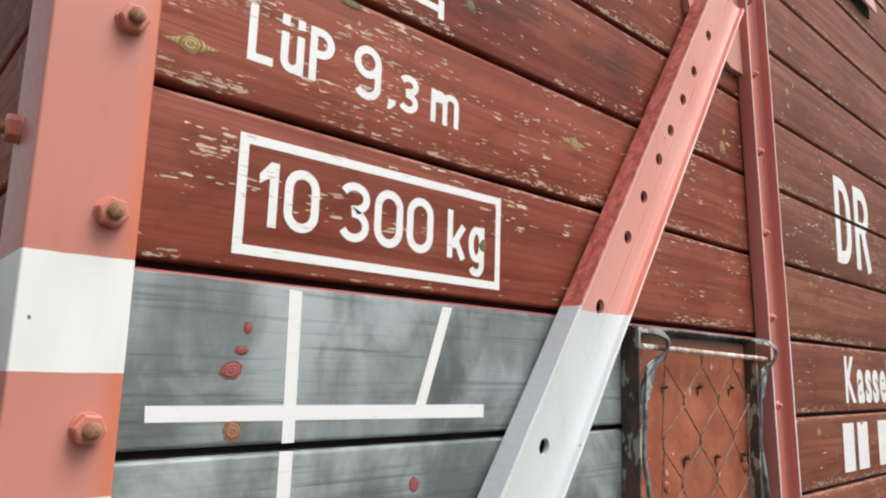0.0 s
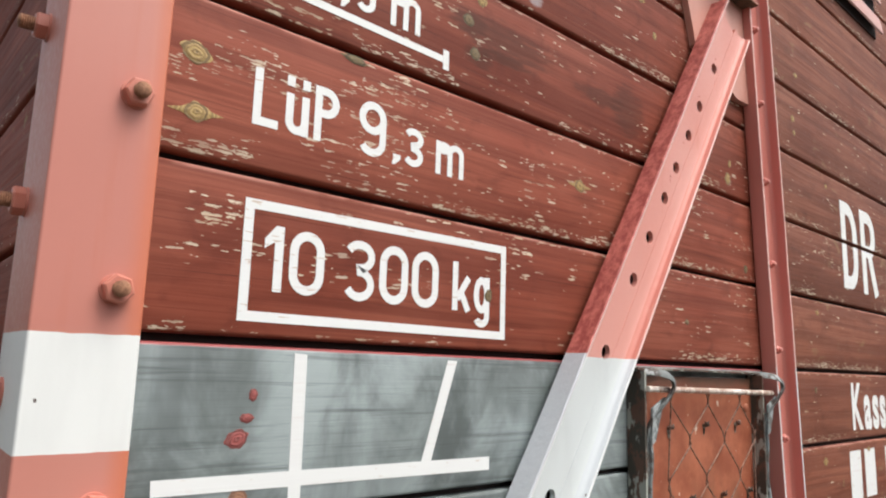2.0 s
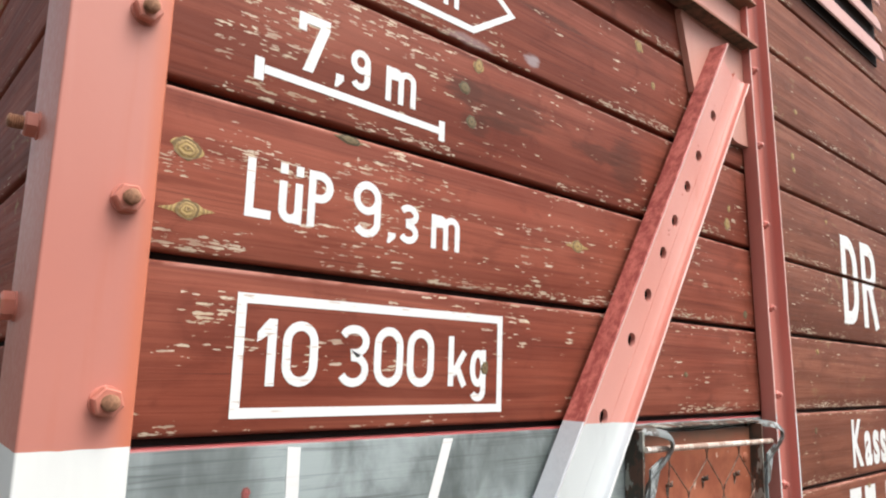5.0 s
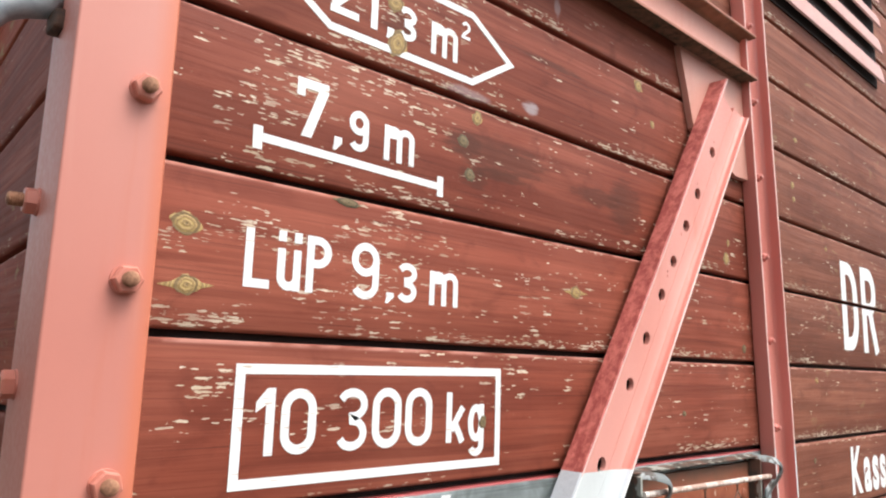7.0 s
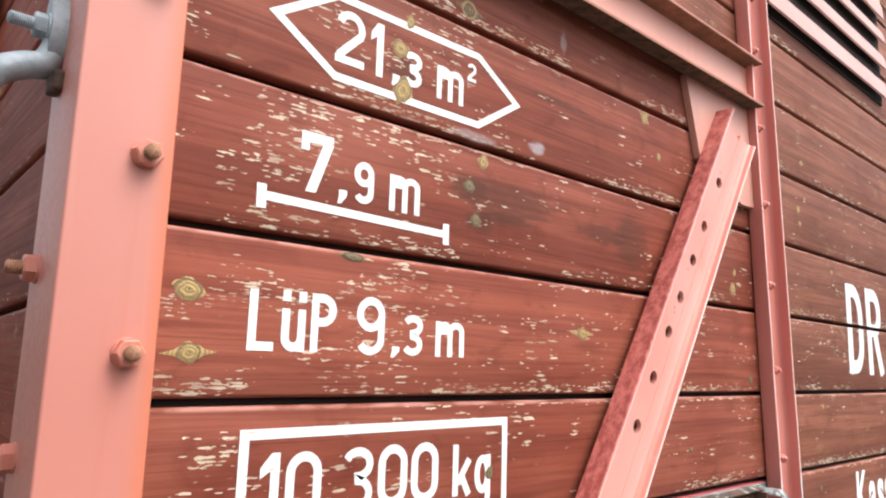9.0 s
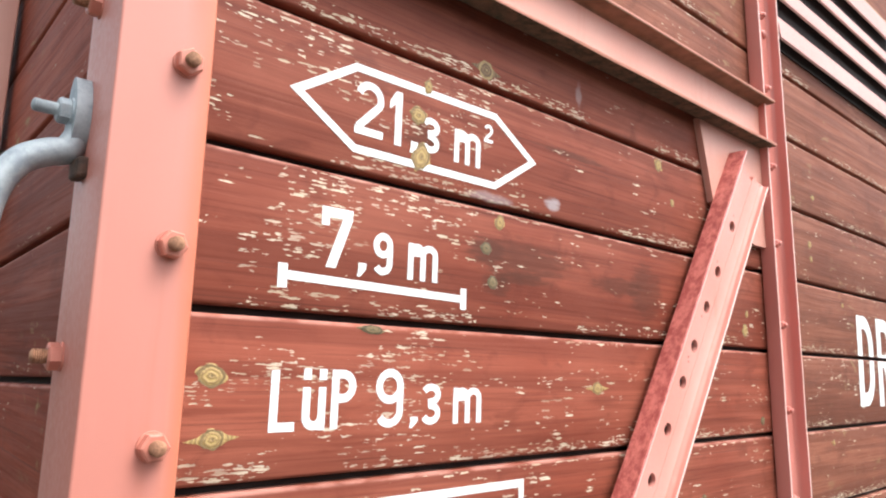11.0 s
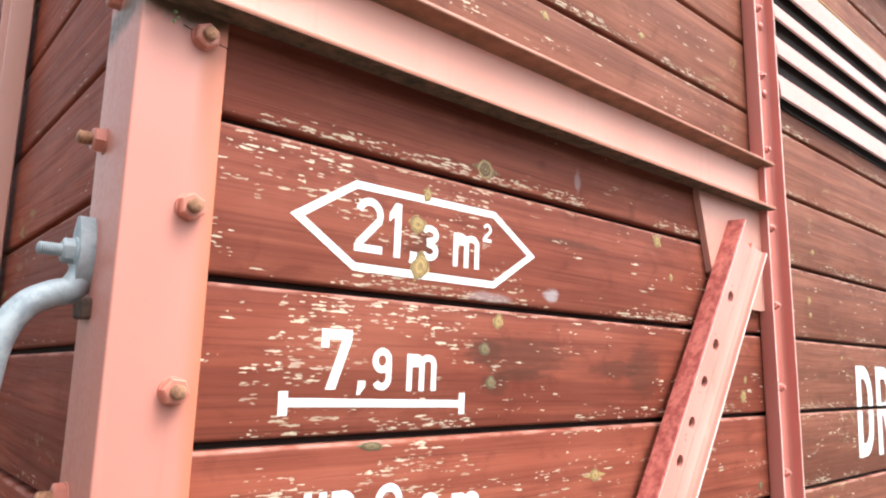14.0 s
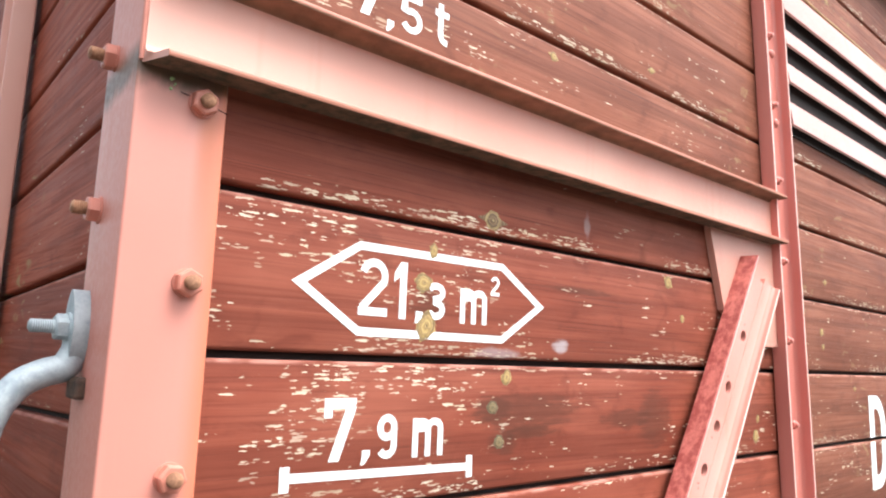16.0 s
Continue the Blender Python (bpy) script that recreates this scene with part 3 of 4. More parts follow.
# ---- knots in the boards ----
def knot(x, z, w, h, material, tails=0.0, turn=0.0):
    """A knot as a thin oval lens in its board, with pointed tails of bare wood along the grain."""
    w, h = w * 0.88, h * 0.92
    bm = bmesh.new()
    uv = bm.loops.layers.uv.new("UVMap")
    c = bm.verts.new((0, -0.0013, 0))
    rings = []
    for q, lift in ((0.55, 0.0011), (1.0, 0.0003)):
        ring = []
        for k in range(44):
            a = 2 * math.pi * k / 44
            ca, sa = math.cos(a), math.sin(a)
            r = 1 + 0.28 * noise.noise((ca * 1.9 + x * 31, sa * 1.9, z * 17))
            if q == 1.0 and tails:
                r += tails * abs(ca) ** 40
            ring.append(bm.verts.new((ca * r * q * w / 2, -lift, sa * (1 + 0.24 * noise.noise((ca * 2, sa * 2 + x * 9, z))) * q * h / 2)))
        rings.append(ring)
    for k in range(44):
        j = (k + 1) % 44
        bm.faces.new((c, rings[0][k], rings[0][j]))
        bm.faces.new((rings[0][k], rings[1][k], rings[1][j], rings[0][j]))
    for f in bm.faces:
        for l in f.loops:
            l[uv].uv = (l.vert.co.x / (w / 2), l.vert.co.z / (h / 2))
    bm.transform(pose(x, 0, z, 0, turn, 0))
    ob = shade_smooth(part("knot", bm, material))
    home = next((b for z0, z1, b in BOARDS if z0 <= z < z1 and x < 1.05), wall_side)
    return hang(ob, home)


for x, z, w, h, m, tails, turn in (
    (-0.057, 1.842, 0.030, 0.021, KNOT, 0.15, 10), (-0.052, 1.790, 0.024, 0.019, KNOT, 1.3, -3),
    (0.482, 1.831, 0.024, 0.019, KNOT, 1.5, 0), (0.287, 2.026, 0.016, 0.022, KNOT, 0.2, 15),
    (0.265, 1.992, 0.020, 0.017, DULL_KNOT, 0.0, 0), (0.277, 1.953, 0.018, 0.018, DULL_KNOT, 0.2, 0),
    (0.641, 2.172, 0.022, 0.022, KNOT, 0.4, 30), (0.680, 2.119, 0.013, 0.015, KNOT, 0.0, 0),
    (0.107, 1.889, 0.030, 0.010, DULL_KNOT, 0.4, 4), (0.258, 2.209, 0.030, 0.026, DARK_KNOT, 0.9, 3),
    (0.168, 2.161, 0.014, 0.019, KNOT, 0.0, 10), (0.1555, 2.125, 0.027, 0.022, KNOT, 0.0, 0),
    (0.161, 2.079, 0.027, 0.036, KNOT, 0.2, 20), (0.974, 1.774, 0.017, 0.017, DULL_KNOT, 0.0, 0),
    (0.916, 1.931, 0.022, 0.026, KNOT, 0.0, 0), (0.308, 1.666, 0.014, 0.019, DULL_KNOT, 0.0, 0),
    (0.008, 1.518, 0.024, 0.017, RED_KNOT, 0.0, -20), (0.0155, 1.535, 0.014, 0.009, RED_KNOT, 0.0, 0),
    (0.020, 1.5545, 0.009, 0.012, RED_KNOT, 0.0, 0), (0.013, 1.468, 0.020, 0.020, BROWN_KNOT, 0.0, 0),
    (1.222, 2.125, 0.020, 0.018, KNOT, 0.0, 0), (1.227, 2.095, 0.016, 0.014, KNOT, 0.0, 0),
    (1.301, 1.418, 0.020, 0.018, KNOT, 0.6, 0), (0.655, 1.411, 0.022, 0.010, BROWN_KNOT, 0.4, 0),
    (0.215, 1.408, 0.016, 0.016, RED_KNOT, 0.0, 0), (0.925, 1.960, 0.012, 0.016, KNOT, 0.0, 20),
    (0.365, 2.448, 0.016, 0.014, KNOT, 0.5, 15), (0.600, 2.500, 0.018, 0.012, KNOT, 0.3, -10), (0.760, 1.665, 0.012, 0.010, DULL_KNOT, 0.4, 0),
    (1.330, 2.895, 0.030, 0.016, KNOT, 0.8, 40), (1.560, 1.430, 0.018, 0.014, KNOT, 0.6, 0), (1.270, 1.560, 0.014, 0.014, DULL_KNOT, 0.2, 0),
    (1.300, 1.720, 0.016, 0.013, KNOT, 0.4, 10), (1.390, 2.010, 0.015, 0.013, KNOT, 0.2, 0), (1.250, 2.230, 0.018, 0.014, KNOT, 0.5, 0)):
    knot(x, z, w, h, m, tails, turn)

# ---- painted markings ----
FACE_Y, PROUD = -0.0001, 0.00035


def flat_shape(bm, loops):
    """Thin raised paint from closed outlines of (x, z)."""
    for loop in loops:
        front = [bm.verts.new((x, FACE_Y - PROUD, z)) for x, z in loop]
        back = [bm.verts.new((x, FACE_Y, z)) for x, z in loop]
        bm.faces.new(front)
        for i in range(len(loop)):
            j = (i + 1) % len(loop)
            bm.faces.new((front[i], front[j], back[j], back[i]))


def frame_shape(bm, outer, inner):
    """A painted border between two outlines with as many corners."""
    n = len(outer)
    for i in range(n):
        j = (i + 1) % n
        flat_shape(bm, [[outer[i], outer[j], inner[j], inner[i]]])


def stroke(bm, line, t, lift):
    """A brush stroke of even width along a line of (x, z)."""
    rows = []
    for i, (x, z) in enumerate(line):
        a, b = Vector(line[max(i - 1, 0)]), Vector(line[min(i + 1, len(line) - 1)])
        d = (b - a).normalized()
        side = Vector((-d.y, d.x)) * t / 2
        if 0 < i < len(line) - 1:
            d0, d1 = (Vector(line[i]) - a).normalized(), (b - Vector(line[i])).normalized()
            side = side / max(0.6, math.cos(d0.angle(d1) / 2)) if d0.length and d1.length else side
        y = FACE_Y - PROUD - lift
        rows.append((bm.verts.new((x + side.x, y, z + side.y)), bm.verts.new((x - side.x, y, z - side.y))))
    for (a, b), (c, d) in zip(rows, rows[1:]):
        bm.faces.new((a, b, d, c))


def glyph(bm, char, x0, x1, z0, z1, weight=0.022):
    """One character of the built-in font, fitted to its painted size."""
    if char == "1":
        w, t = x1 - x0, 0.0088
        flat_shape(bm, [[(x1 - t, z0), (x1, z0), (x1, z1), (x1 - t * 0.9, z1), (x1 - t, z1 - 0.0005)], [(x0, z1 - 0.0125), (x0, z1 - 0.0215), (x1 - t, z1 - 0.0150), (x1 - t, z1 - 0.0005)]])
        return
    if char == "0":
        def stadium(a0, a1, b0, b1):
            r = (a1 - a0) / 2
            return [(x + a0 + r, z + b1 - r) for x, z in arc(0, 0, r, 0, 180, 12)] + [(x + a0 + r, z + b0 + r) for x, z in arc(0, 0, r, 180, 360, 12)]
        t = 0.0088
        frame_shape(bm, stadium(x0, x1, z0, z1), stadium(x0 + t, x1 - t, z0 + t, z1 - t))
        return
    if char == "7":
        t = 0.0100
        flat_shape(bm, [[(x0, z1 - t), (x1, z1 - t), (x1, z1), (x0, z1)], [(x0, z1 - t - 0.0085), (x0 + t * 0.9, z1 - t - 0.0085), (x0 + t * 0.9, z1 - t), (x0, z1 - t)], [(x0 + 0.0070, z0), (x0 + 0.0185, z0), (x1, z1 - t), (x1 - 0.0115, z1 - t)]])
        return
    w, h = x1 - x0, z1 - z0
    t = 0.030 if h > 0.09 else 0.0082 if h > 0.05 else 0.0074 if h > 0.03 else 0.0040

    def bend(cx, cz, rx, rz, a0, a1, n=14):
        return [(cx + rx * math.cos(radians(a0 + (a1 - a0) * i / n)), cz + rz * math.sin(radians(a0 + (a1 - a0) * i / n))) for i in range(n + 1)]

    c, q, e = w / 2, t / 2, w - t / 2
    lines = {
        "3": [bend(c, h * 0.735, c - q, h * 0.265 - q, 155, -90) + bend(c, h * 0.275, c - q, h * 0.275 - q, 88, -155)],
        "9": [bend(c, h * 0.70, c - q, h * 0.30 - q, 0, 360, 24), [(e, h * 0.70), (e, h * 0.28)] + bend(c, h * 0.28, c - q, h * 0.28 - q, 0, -150)],
        "g": [bend(c, h * 0.64, c - q, h * 0.36 - q, 0, 360, 24), [(e, h), (e, h * 0.22)] + bend(c, h * 0.22, c - q, h * 0.22 - q, 0, -155)],
        "2": [bend(c, h - c, c - q, c - q, 165, -25) + [(q, t * 0.9)], [(0, q), (w, q)]],
        "5": [[(w * 0.95, h - q), (q + w * 0.06, h - q), (q + w * 0.03, h * 0.55)] + bend(c, h * 0.33, c - q, h * 0.33 - q, 120, -155)],
        "k": [[(q, 0), (q, h)], [(t * 0.9, h * 0.24), (w - t * 0.45, h * 0.70)], [(w * 0.42, h * 0.42), (w - t * 0.5, 0)]],
        "m": [[(q, 0), (q, h)]] + [[(q, h - c * 0.5)] + bend(k, h - c * 0.5, c * 0.5 - q * 0.5, c * 0.5 - q, 170, 0, 8) + [(k + c * 0.5 - q * 0.5, 0)] for k in (c * 0.5 + q * 0.5, c * 1.5 - q * 0.5)],
        "L": [[(q, 0), (q, h)], [(t * 0.8, q), (w, q)]],
        "P": [[(q, 0), (q, h)], [(t * 0.8, h - q), (w - h * 0.28, h - q)] + bend(w - h * 0.28, h * 0.72, h * 0.28 - q, h * 0.28 - q, 90, -90) + [(t * 0.8, h * 0.44 + q)]],
        "ü": [[(q, h * 0.70), (q, c)] + bend(c, c, c - q, c - q, 180, 350, 8), [(e, h * 0.70), (e, 0)], [(q, h * 0.82), (q, h)], [(e, h * 0.82), (e, h)]],
        "t": [[(w * 0.38, h), (w * 0.38, h * 0.22)] + bend(w * 0.38 + h * 0.2, h * 0.2, h * 0.2 - q * 0.2, h * 0.2 - q, 180, 275, 6), [(0, h * 0.76), (w * 0.95, h * 0.76)]],
        "D": [[(q, 0), (q, h)], [(t * 0.8, h - q), (w * 0.42, h - q)] + bend(w * 0.42, h * 0.64, w * 0.58 - q, h * 0.36 - q, 90, 0, 8) + bend(w * 0.42, h * 0.36, w * 0.58 - q, h * 0.36 - q, 0, -90, 8) + [(t * 0.8, q)]],
        "R": [[(q, 0), (q, h)], [(t * 0.8, h - q), (w * 0.5, h - q)] + bend(w * 0.5, h * 0.72, w * 0.46 - q, h * 0.28 - q, 90, -90) + [(t * 0.8, h * 0.44 + q)], [(w * 0.52, h * 0.46), (w - q, 0)]],
    }
    if char in lines:
        for k, line in enumerate(lines[char]):
            stroke(bm, [(x0 + px, z0 + pz) for px, pz in line], t, 0.00006 * k)
        return
    if char == ",":
        flat_shape(bm, [[(x0, z0), (x0 + w * 0.35, z0), (x1, z1 - h * 0.42), (x1, z1), (x0 + w * 0.12, z1), (x0 + w * 0.12, z1 - h * 0.5)]])
        return
    fc = bpy.data.curves.new("letter", "FONT")
    fc.body, fc.size, fc.offset, fc.resolution_u = char, 1.0, weight, 6
    tmp = bpy.data.objects.new("letter", fc)
    scene.collection.objects.link(tmp)
    bpy.context.view_layer.update()
    me = bpy.data.meshes.new_from_object(tmp.evaluated_get(bpy.context.evaluated_depsgraph_get()))
    co = np.array([v.co[:2] for v in me.vertices])
    lo, hi = co.min(0), co.max(0)
    vs = [bm.verts.new((x0 + (c[0] - lo[0]) / (hi[0] - lo[0]) * (x1 - x0), FACE_Y - PROUD, z0 + (c[1] - lo[1]) / (hi[1] - lo[1]) * (z1 - z0))) for c in co]
    for p in me.polygons:
        bm.faces.new([vs[i] for i in p.vertices])
    bpy.data.objects.remove(tmp)
    bpy.data.curves.remove(fc)
    bpy.data.meshes.remove(me)


def marking(name, glyphs, label, weight=0.022, cut=None):
    bm = bmesh.new()
    for g in glyphs:
        glyph(bm, *g, weight=weight)
    if cut:
        geom = bm.verts[:] + bm.edges[:] + bm.faces[:]
        bmesh.ops.bisect_plane(bm, geom=geom, plane_co=(0, 0, cut[0]), plane_no=(0, 0, 1))
        bmesh.ops.bisect_plane(bm, geom=bm.verts[:] + bm.edges[:] + bm.faces[:], plane_co=(0, 0, cut[1]), plane_no=(0, 0, 1))
        gone = [f for f in bm.faces if cut[0] < f.calc_center_median().z < cut[1]]
        bmesh.ops.delete(bm, geom=gone, context="FACES")
    ob = part(name, bm, WHITE, None, label)
    return hang(ob, wall_side)


weight_text = marking("weight_marking", (
    ("1", 0.0205, 0.0395, 1.6448, 1.7045), ("0", 0.0463, 0.0838, 1.6443, 1.7040), ("3", 0.1062, 0.1433, 1.6443, 1.7043),
    ("0", 0.1498, 0.1871, 1.6445, 1.7047), ("0", 0.1925, 0.2298, 1.6446, 1.7046), ("k", 0.2510, 0.2797, 1.6455, 1.6997),
    ("g", 0.2843, 0.3097, 1.6288, 1.6865)), "white painted text 10 300 kg in a box", 0.012)
bm = bmesh.new()
frame_shape(bm, [(-0.001, 1.6172), (0.3368, 1.6168), (0.3369, 1.7272), (-0.001, 1.7256)], [(0.0082, 1.6262), (0.3285, 1.6258), (0.3286, 1.7182), (0.0082, 1.7166)])
hang(part("border", bm, WHITE), weight_text)

marking("length_marking", (
    ("L", -0.0012, 0.0246, 1.7936, 1.8480), ("ü", 0.0318, 0.0568, 1.7938, 1.8496), ("P", 0.0628, 0.0908, 1.7941, 1.8492),
    ("9", 0.1149, 0.1498, 1.7931, 1.8512), (",", 0.1591, 0.1702, 1.7916, 1.8028), ("3", 0.1739, 0.2014, 1.7941, 1.8366),
    ("m", 0.2200, 0.2628, 1.7941, 1.8323)), "white painted text LüP 9,3 m", 0.014)

wheelbase = marking("wheelbase_marking", (
    ("7", 0.0408, 0.0767, 1.9460, 2.0048), (",", 0.0848, 0.0954, 1.9405, 1.9545), ("9", 0.1032, 0.1282, 1.9450, 1.9884),
    ("m", 0.1488, 0.1905, 1.9440, 1.9832)), "white painted text 7,9 m over a line", 0.014)
bm = bmesh.new()
flat_shape(bm, [[(-0.0018, 1.9221), (0.0078, 1.9221), (0.0075, 1.9446), (-0.0022, 1.9446)], [(0.0080, 1.9300), (0.2260, 1.9255), (0.2260, 1.9335), (0.0080, 1.9383)], [(0.2264, 1.9180), (0.2352, 1.9178), (0.2350, 1.9415), (0.2262, 1.9416)]])
hang(part("span_line", bm, WHITE), wheelbase)

area = marking("floor_area_marking", (
    ("2", 0.0722, 0.1080, 2.0857, 2.1436), ("1", 0.1160, 0.1325, 2.0848, 2.1440), (",", 0.1451, 0.1557, 2.0815, 2.0940),
    ("3", 0.1600, 0.1870, 2.0867, 2.1269), ("m", 0.2098, 0.2515, 2.0850, 2.1242), ("2", 0.2576, 0.2720, 2.1199, 2.1425)),
    "white painted text 21,3 m2 in a hexagon", 0.014)
bm = bmesh.new()
frame_shape(bm, [(-0.0032, 2.1128), (0.0708, 2.1590), (0.2772, 2.1592), (0.3524, 2.1123), (0.2785, 2.0652), (0.0722, 2.0652)],
            [(0.0125, 2.1126), (0.0730, 2.1508), (0.2748, 2.1509), (0.3375, 2.1122), (0.2762, 2.0735), (0.0745, 2.0735)])
hang(part("border", bm, WHITE), area)

marking("load_marking", (("7", 0.0480, 0.0840, 2.3985, 2.4570), (",", 0.0890, 0.0990, 2.3900, 2.4030), ("5", 0.1080, 0.1385, 2.3975, 2.4420), ("t", 0.1570, 0.1790, 2.3990, 2.4480)),
        "white painted text 7,5 t", 0.014)
marking("railway_marking", (("D", 1.470, 1.572, 1.790, 1.995), ("R", 1.600, 1.708, 1.788, 1.995)), "large white painted letters DR", 0.030, cut=(1.8935, 1.9025))
marking("depot_marking", (("K", 1.470, 1.536, 1.474, 1.577), ("a", 1.546, 1.594, 1.472, 1.550), ("s", 1.603, 1.646, 1.472, 1.550), ("s", 1.655, 1.698, 1.472, 1.550), ("e", 1.707, 1.757, 1.472, 1.550), ("l", 1.768, 1.782, 1.474, 1.577)),
        "white painted word Kassel", 0.035)
bm = bmesh.new()
for k in range(5):
    x = 1.438 + 0.092 * k + (0.05 if k > 1 else 0)
    flat_shape(bm, [[(x, 1.328), (x + 0.068, 1.328), (x + 0.068, 1.431), (x, 1.431)]])
hang(part("number_bars", bm, WHITE, None, "row of white painted bars"), wall_side)

lines = bmesh.new()
flat_shape(lines, [[(0.0602, 1.4558), (0.0728, 1.4558), (0.0715, 1.5905), (0.0580, 1.5915)], [(0.0590, 1.3060), (0.0715, 1.3060), (0.0722, 1.4484), (0.0585, 1.4490)]])
note_grid = hang(part("note_grid_marking", lines, WHITE, None, "white painted lines of a note field"), wall_side)
lines = bmesh.new()
flat_shape(lines, [[(-0.0606, 1.4769), (0.0600, 1.4752), (0.0598, 1.4884), (-0.0614, 1.4896)], [(0.0726, 1.4752), (0.3149, 1.4718), (0.3145, 1.4861), (0.0724, 1.4884)], [(0.2140, 1.4871), (0.2275, 1.4870), (0.2614, 1.5902), (0.2475, 1.5905)]])
hang(part("cross_line", lines, WHITE), note_grid)

# ---- steel frame ----
def nut_mesh(bm, size=0.0108, height=0.0115, washer=0.0120):
    """A hexagon nut on a collar, standing along -y from the origin."""
    rings = [(washer, 0.0), (washer, 0.0016), (washer * 0.97, 0.0020), (size, 0.0021), (size, height - 0.0015), (size * 0.86, height)]
    made = []
    for k, (r, d) in enumerate(rings):
        ring = []
        for i in range(24):
            a = 2 * math.pi * i / 24 + 0.3
            if k >= 3:
                b = (a - 0.3) % (math.pi / 3) - math.pi / 6
                q = r * 0.866 / math.cos(b)
                q = min(q, size * 0.99) if k < 5 else min(q, r)
            else:
                q = r
            ring.append(bm.verts.new((q * math.cos(a), -d, q * math.sin(a))))
        made.append(ring)
    for a, b in zip(made, made[1:]):
        for i in range(24):
            bm.faces.new((a[i], a[(i + 1) % 24], b[(i + 1) % 24], b[i]))
    bm.faces.new(made[-1])
    return bm


def stud_mesh(bm, start, end, radius, pitch=0.0016):
    """A threaded bolt end along -y."""
    count = max(4, int((end - start) / pitch) * 2)
    rings = []
    for k in range(count + 1):
        r = radius * (1.0 if k % 2 else 0.9)
        d = start + (end - start) * k / count
        rings.append([bm.verts.new((r * math.cos(2 * math.pi * i / 14), -d, r * math.sin(2 * math.pi * i / 14))) for i in range(14)])
    rings.append([bm.verts.new((radius * 0.6 * math.cos(2 * math.pi * i / 14), -end - 0.0012, radius * 0.6 * math.sin(2 * math.pi * i / 14))) for i in range(14)])
    for a, b in zip(rings, rings[1:]):
        for i in range(14):
            bm.faces.new((a[i], a[(i + 1) % 14], b[(i + 1) % 14], b[i]))
    bm.faces.new(rings[-1])
    return bm


NUT_OB = {}


def bolt_on(parent, m, reach=0.0175, key="a", size=0.0118, washer=0.0122, mat=NUT, tip=RUST, radius=0.0062):
    """A nut with its bolt end, as a part and a sub-part of a steel member."""
    if key not in NUT_OB:
        nut = shade_smooth(part("nut", nut_mesh(bmesh.new(), size, 0.0112, washer), mat), 30)
        end = shade_smooth(part("bolt_end", stud_mesh(bmesh.new(), 0.0105, reach, radius), tip, None, "rusty threaded bolt end"), 50)
        NUT_OB[key] = (nut.data, end.data)
    else:
        nut, end = new("nut", NUT_OB[key][0]), tagged(new("bolt_end", NUT_OB[key][1]), "rusty threaded bolt end")
    nut.matrix_world = m
    end.matrix_world = m
    hang(nut, parent)
    bpy.context.view_layer.update()
    hang(end, nut)
    return nut


corner_post = thing("corner_post", (-0.12, 0.03, 1.0), "salmon painted steel angle post with white bands and nuts", "post")
bm = bmesh.new()
loop = [(-0.0825, 0.0), (-0.1495, 0.0), (-0.1455, 0.100), (-0.1530, 0.1005)] + arc(-0.1573, -0.0062, 0.0023, 180, 270, 4) + [(-0.0835, -0.0085), (-0.0820, -0.0070)]
extrude_profile(bm, loop, (0, 0, 1.0), (1, 0, 0), (0, 1, 0), (0, 0, 1), 2.07, 60, 0.0005)
hang(shade_smooth(part("angle_bar", bm, POST), 40), corner_post)
for z in (2.2525, 2.0995, 1.9455, 1.7880, 1.6330, 1.4745, 1.32):
    bolt_on(corner_post, pose(-0.1045, -0.0083, z, 0, random.uniform(0, 60), 0))
for z in (2.302, 2.163, 1.854, 1.704, 1.553, 1.405):
    bolt_on(corner_post, pose(-0.1545, 0.072, z, 0, 0, -93) @ pose(0, 0, 0, 0, random.uniform(0, 60), 0), reach=0.022, key="side")

rail = thing("horizontal_rail", (0.4, -0.02, 2.27), "salmon painted steel channel rail across the boards", "rail")
bm = bmesh.new()
extrude_profile(bm, channel_loop(0.090, 0.032, 0.0055, 0.0062, 0.009), (-0.157, -0.0088, 2.2735), (0, 0, 1), (0, -1, 0), (1, 0, 0), 1.140, 40, 0.0004)
for v in bm.verts:
    if v.co.x < -0.155 and v.co.y < -0.022:
        v.co.x += 0.010 if v.co.y < -0.036 else 0.005
second_paint(hang(shade_smooth(part("channel_bar", bm, BEAM), 40), rail), LIP, lambda n, c: n.y < -0.6 and c.y < -0.038)
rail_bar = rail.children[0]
rail_bar.data.materials.append(GRIME_SHADE)
rail_bar.data.materials.append(UNDER_SHADE)
# undersides and the upper root take the colours that hold grime and shade
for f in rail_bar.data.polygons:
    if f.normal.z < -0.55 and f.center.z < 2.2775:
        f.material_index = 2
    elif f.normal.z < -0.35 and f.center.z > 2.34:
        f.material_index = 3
bm = bmesh.new()
tube(bm, [(-0.1575 + 0.0012 * noise.noise((k, 0, 0)), -0.0105, 2.276 + 0.0036 * k) for k in range(25)], [0.0026 + 0.0012 * noise.noise((k * 1.7, 4, 0)) for k in range(25)], 8)
hang(shade_smooth(part("weld_bead", bm, NUT)), rail)

gusset = thing("gusset_plate", (0.87, -0.008, 2.08), "salmon painted steel gusset plate behind the brace", "plate")
bm = bmesh.new()
extrude_profile(bm, [(0.752, 2.276), (0.754, 2.262), (0.7920, 2.1400), (0.9400, 2.0850), (0.9950, 2.0865), (0.9950, 2.276)], (0, -0.0005, 0), (1, 0, 0), (0, 0, 1), (0, -1, 0), 0.0115)
hang(part("plate", bm, BEAM), gusset)

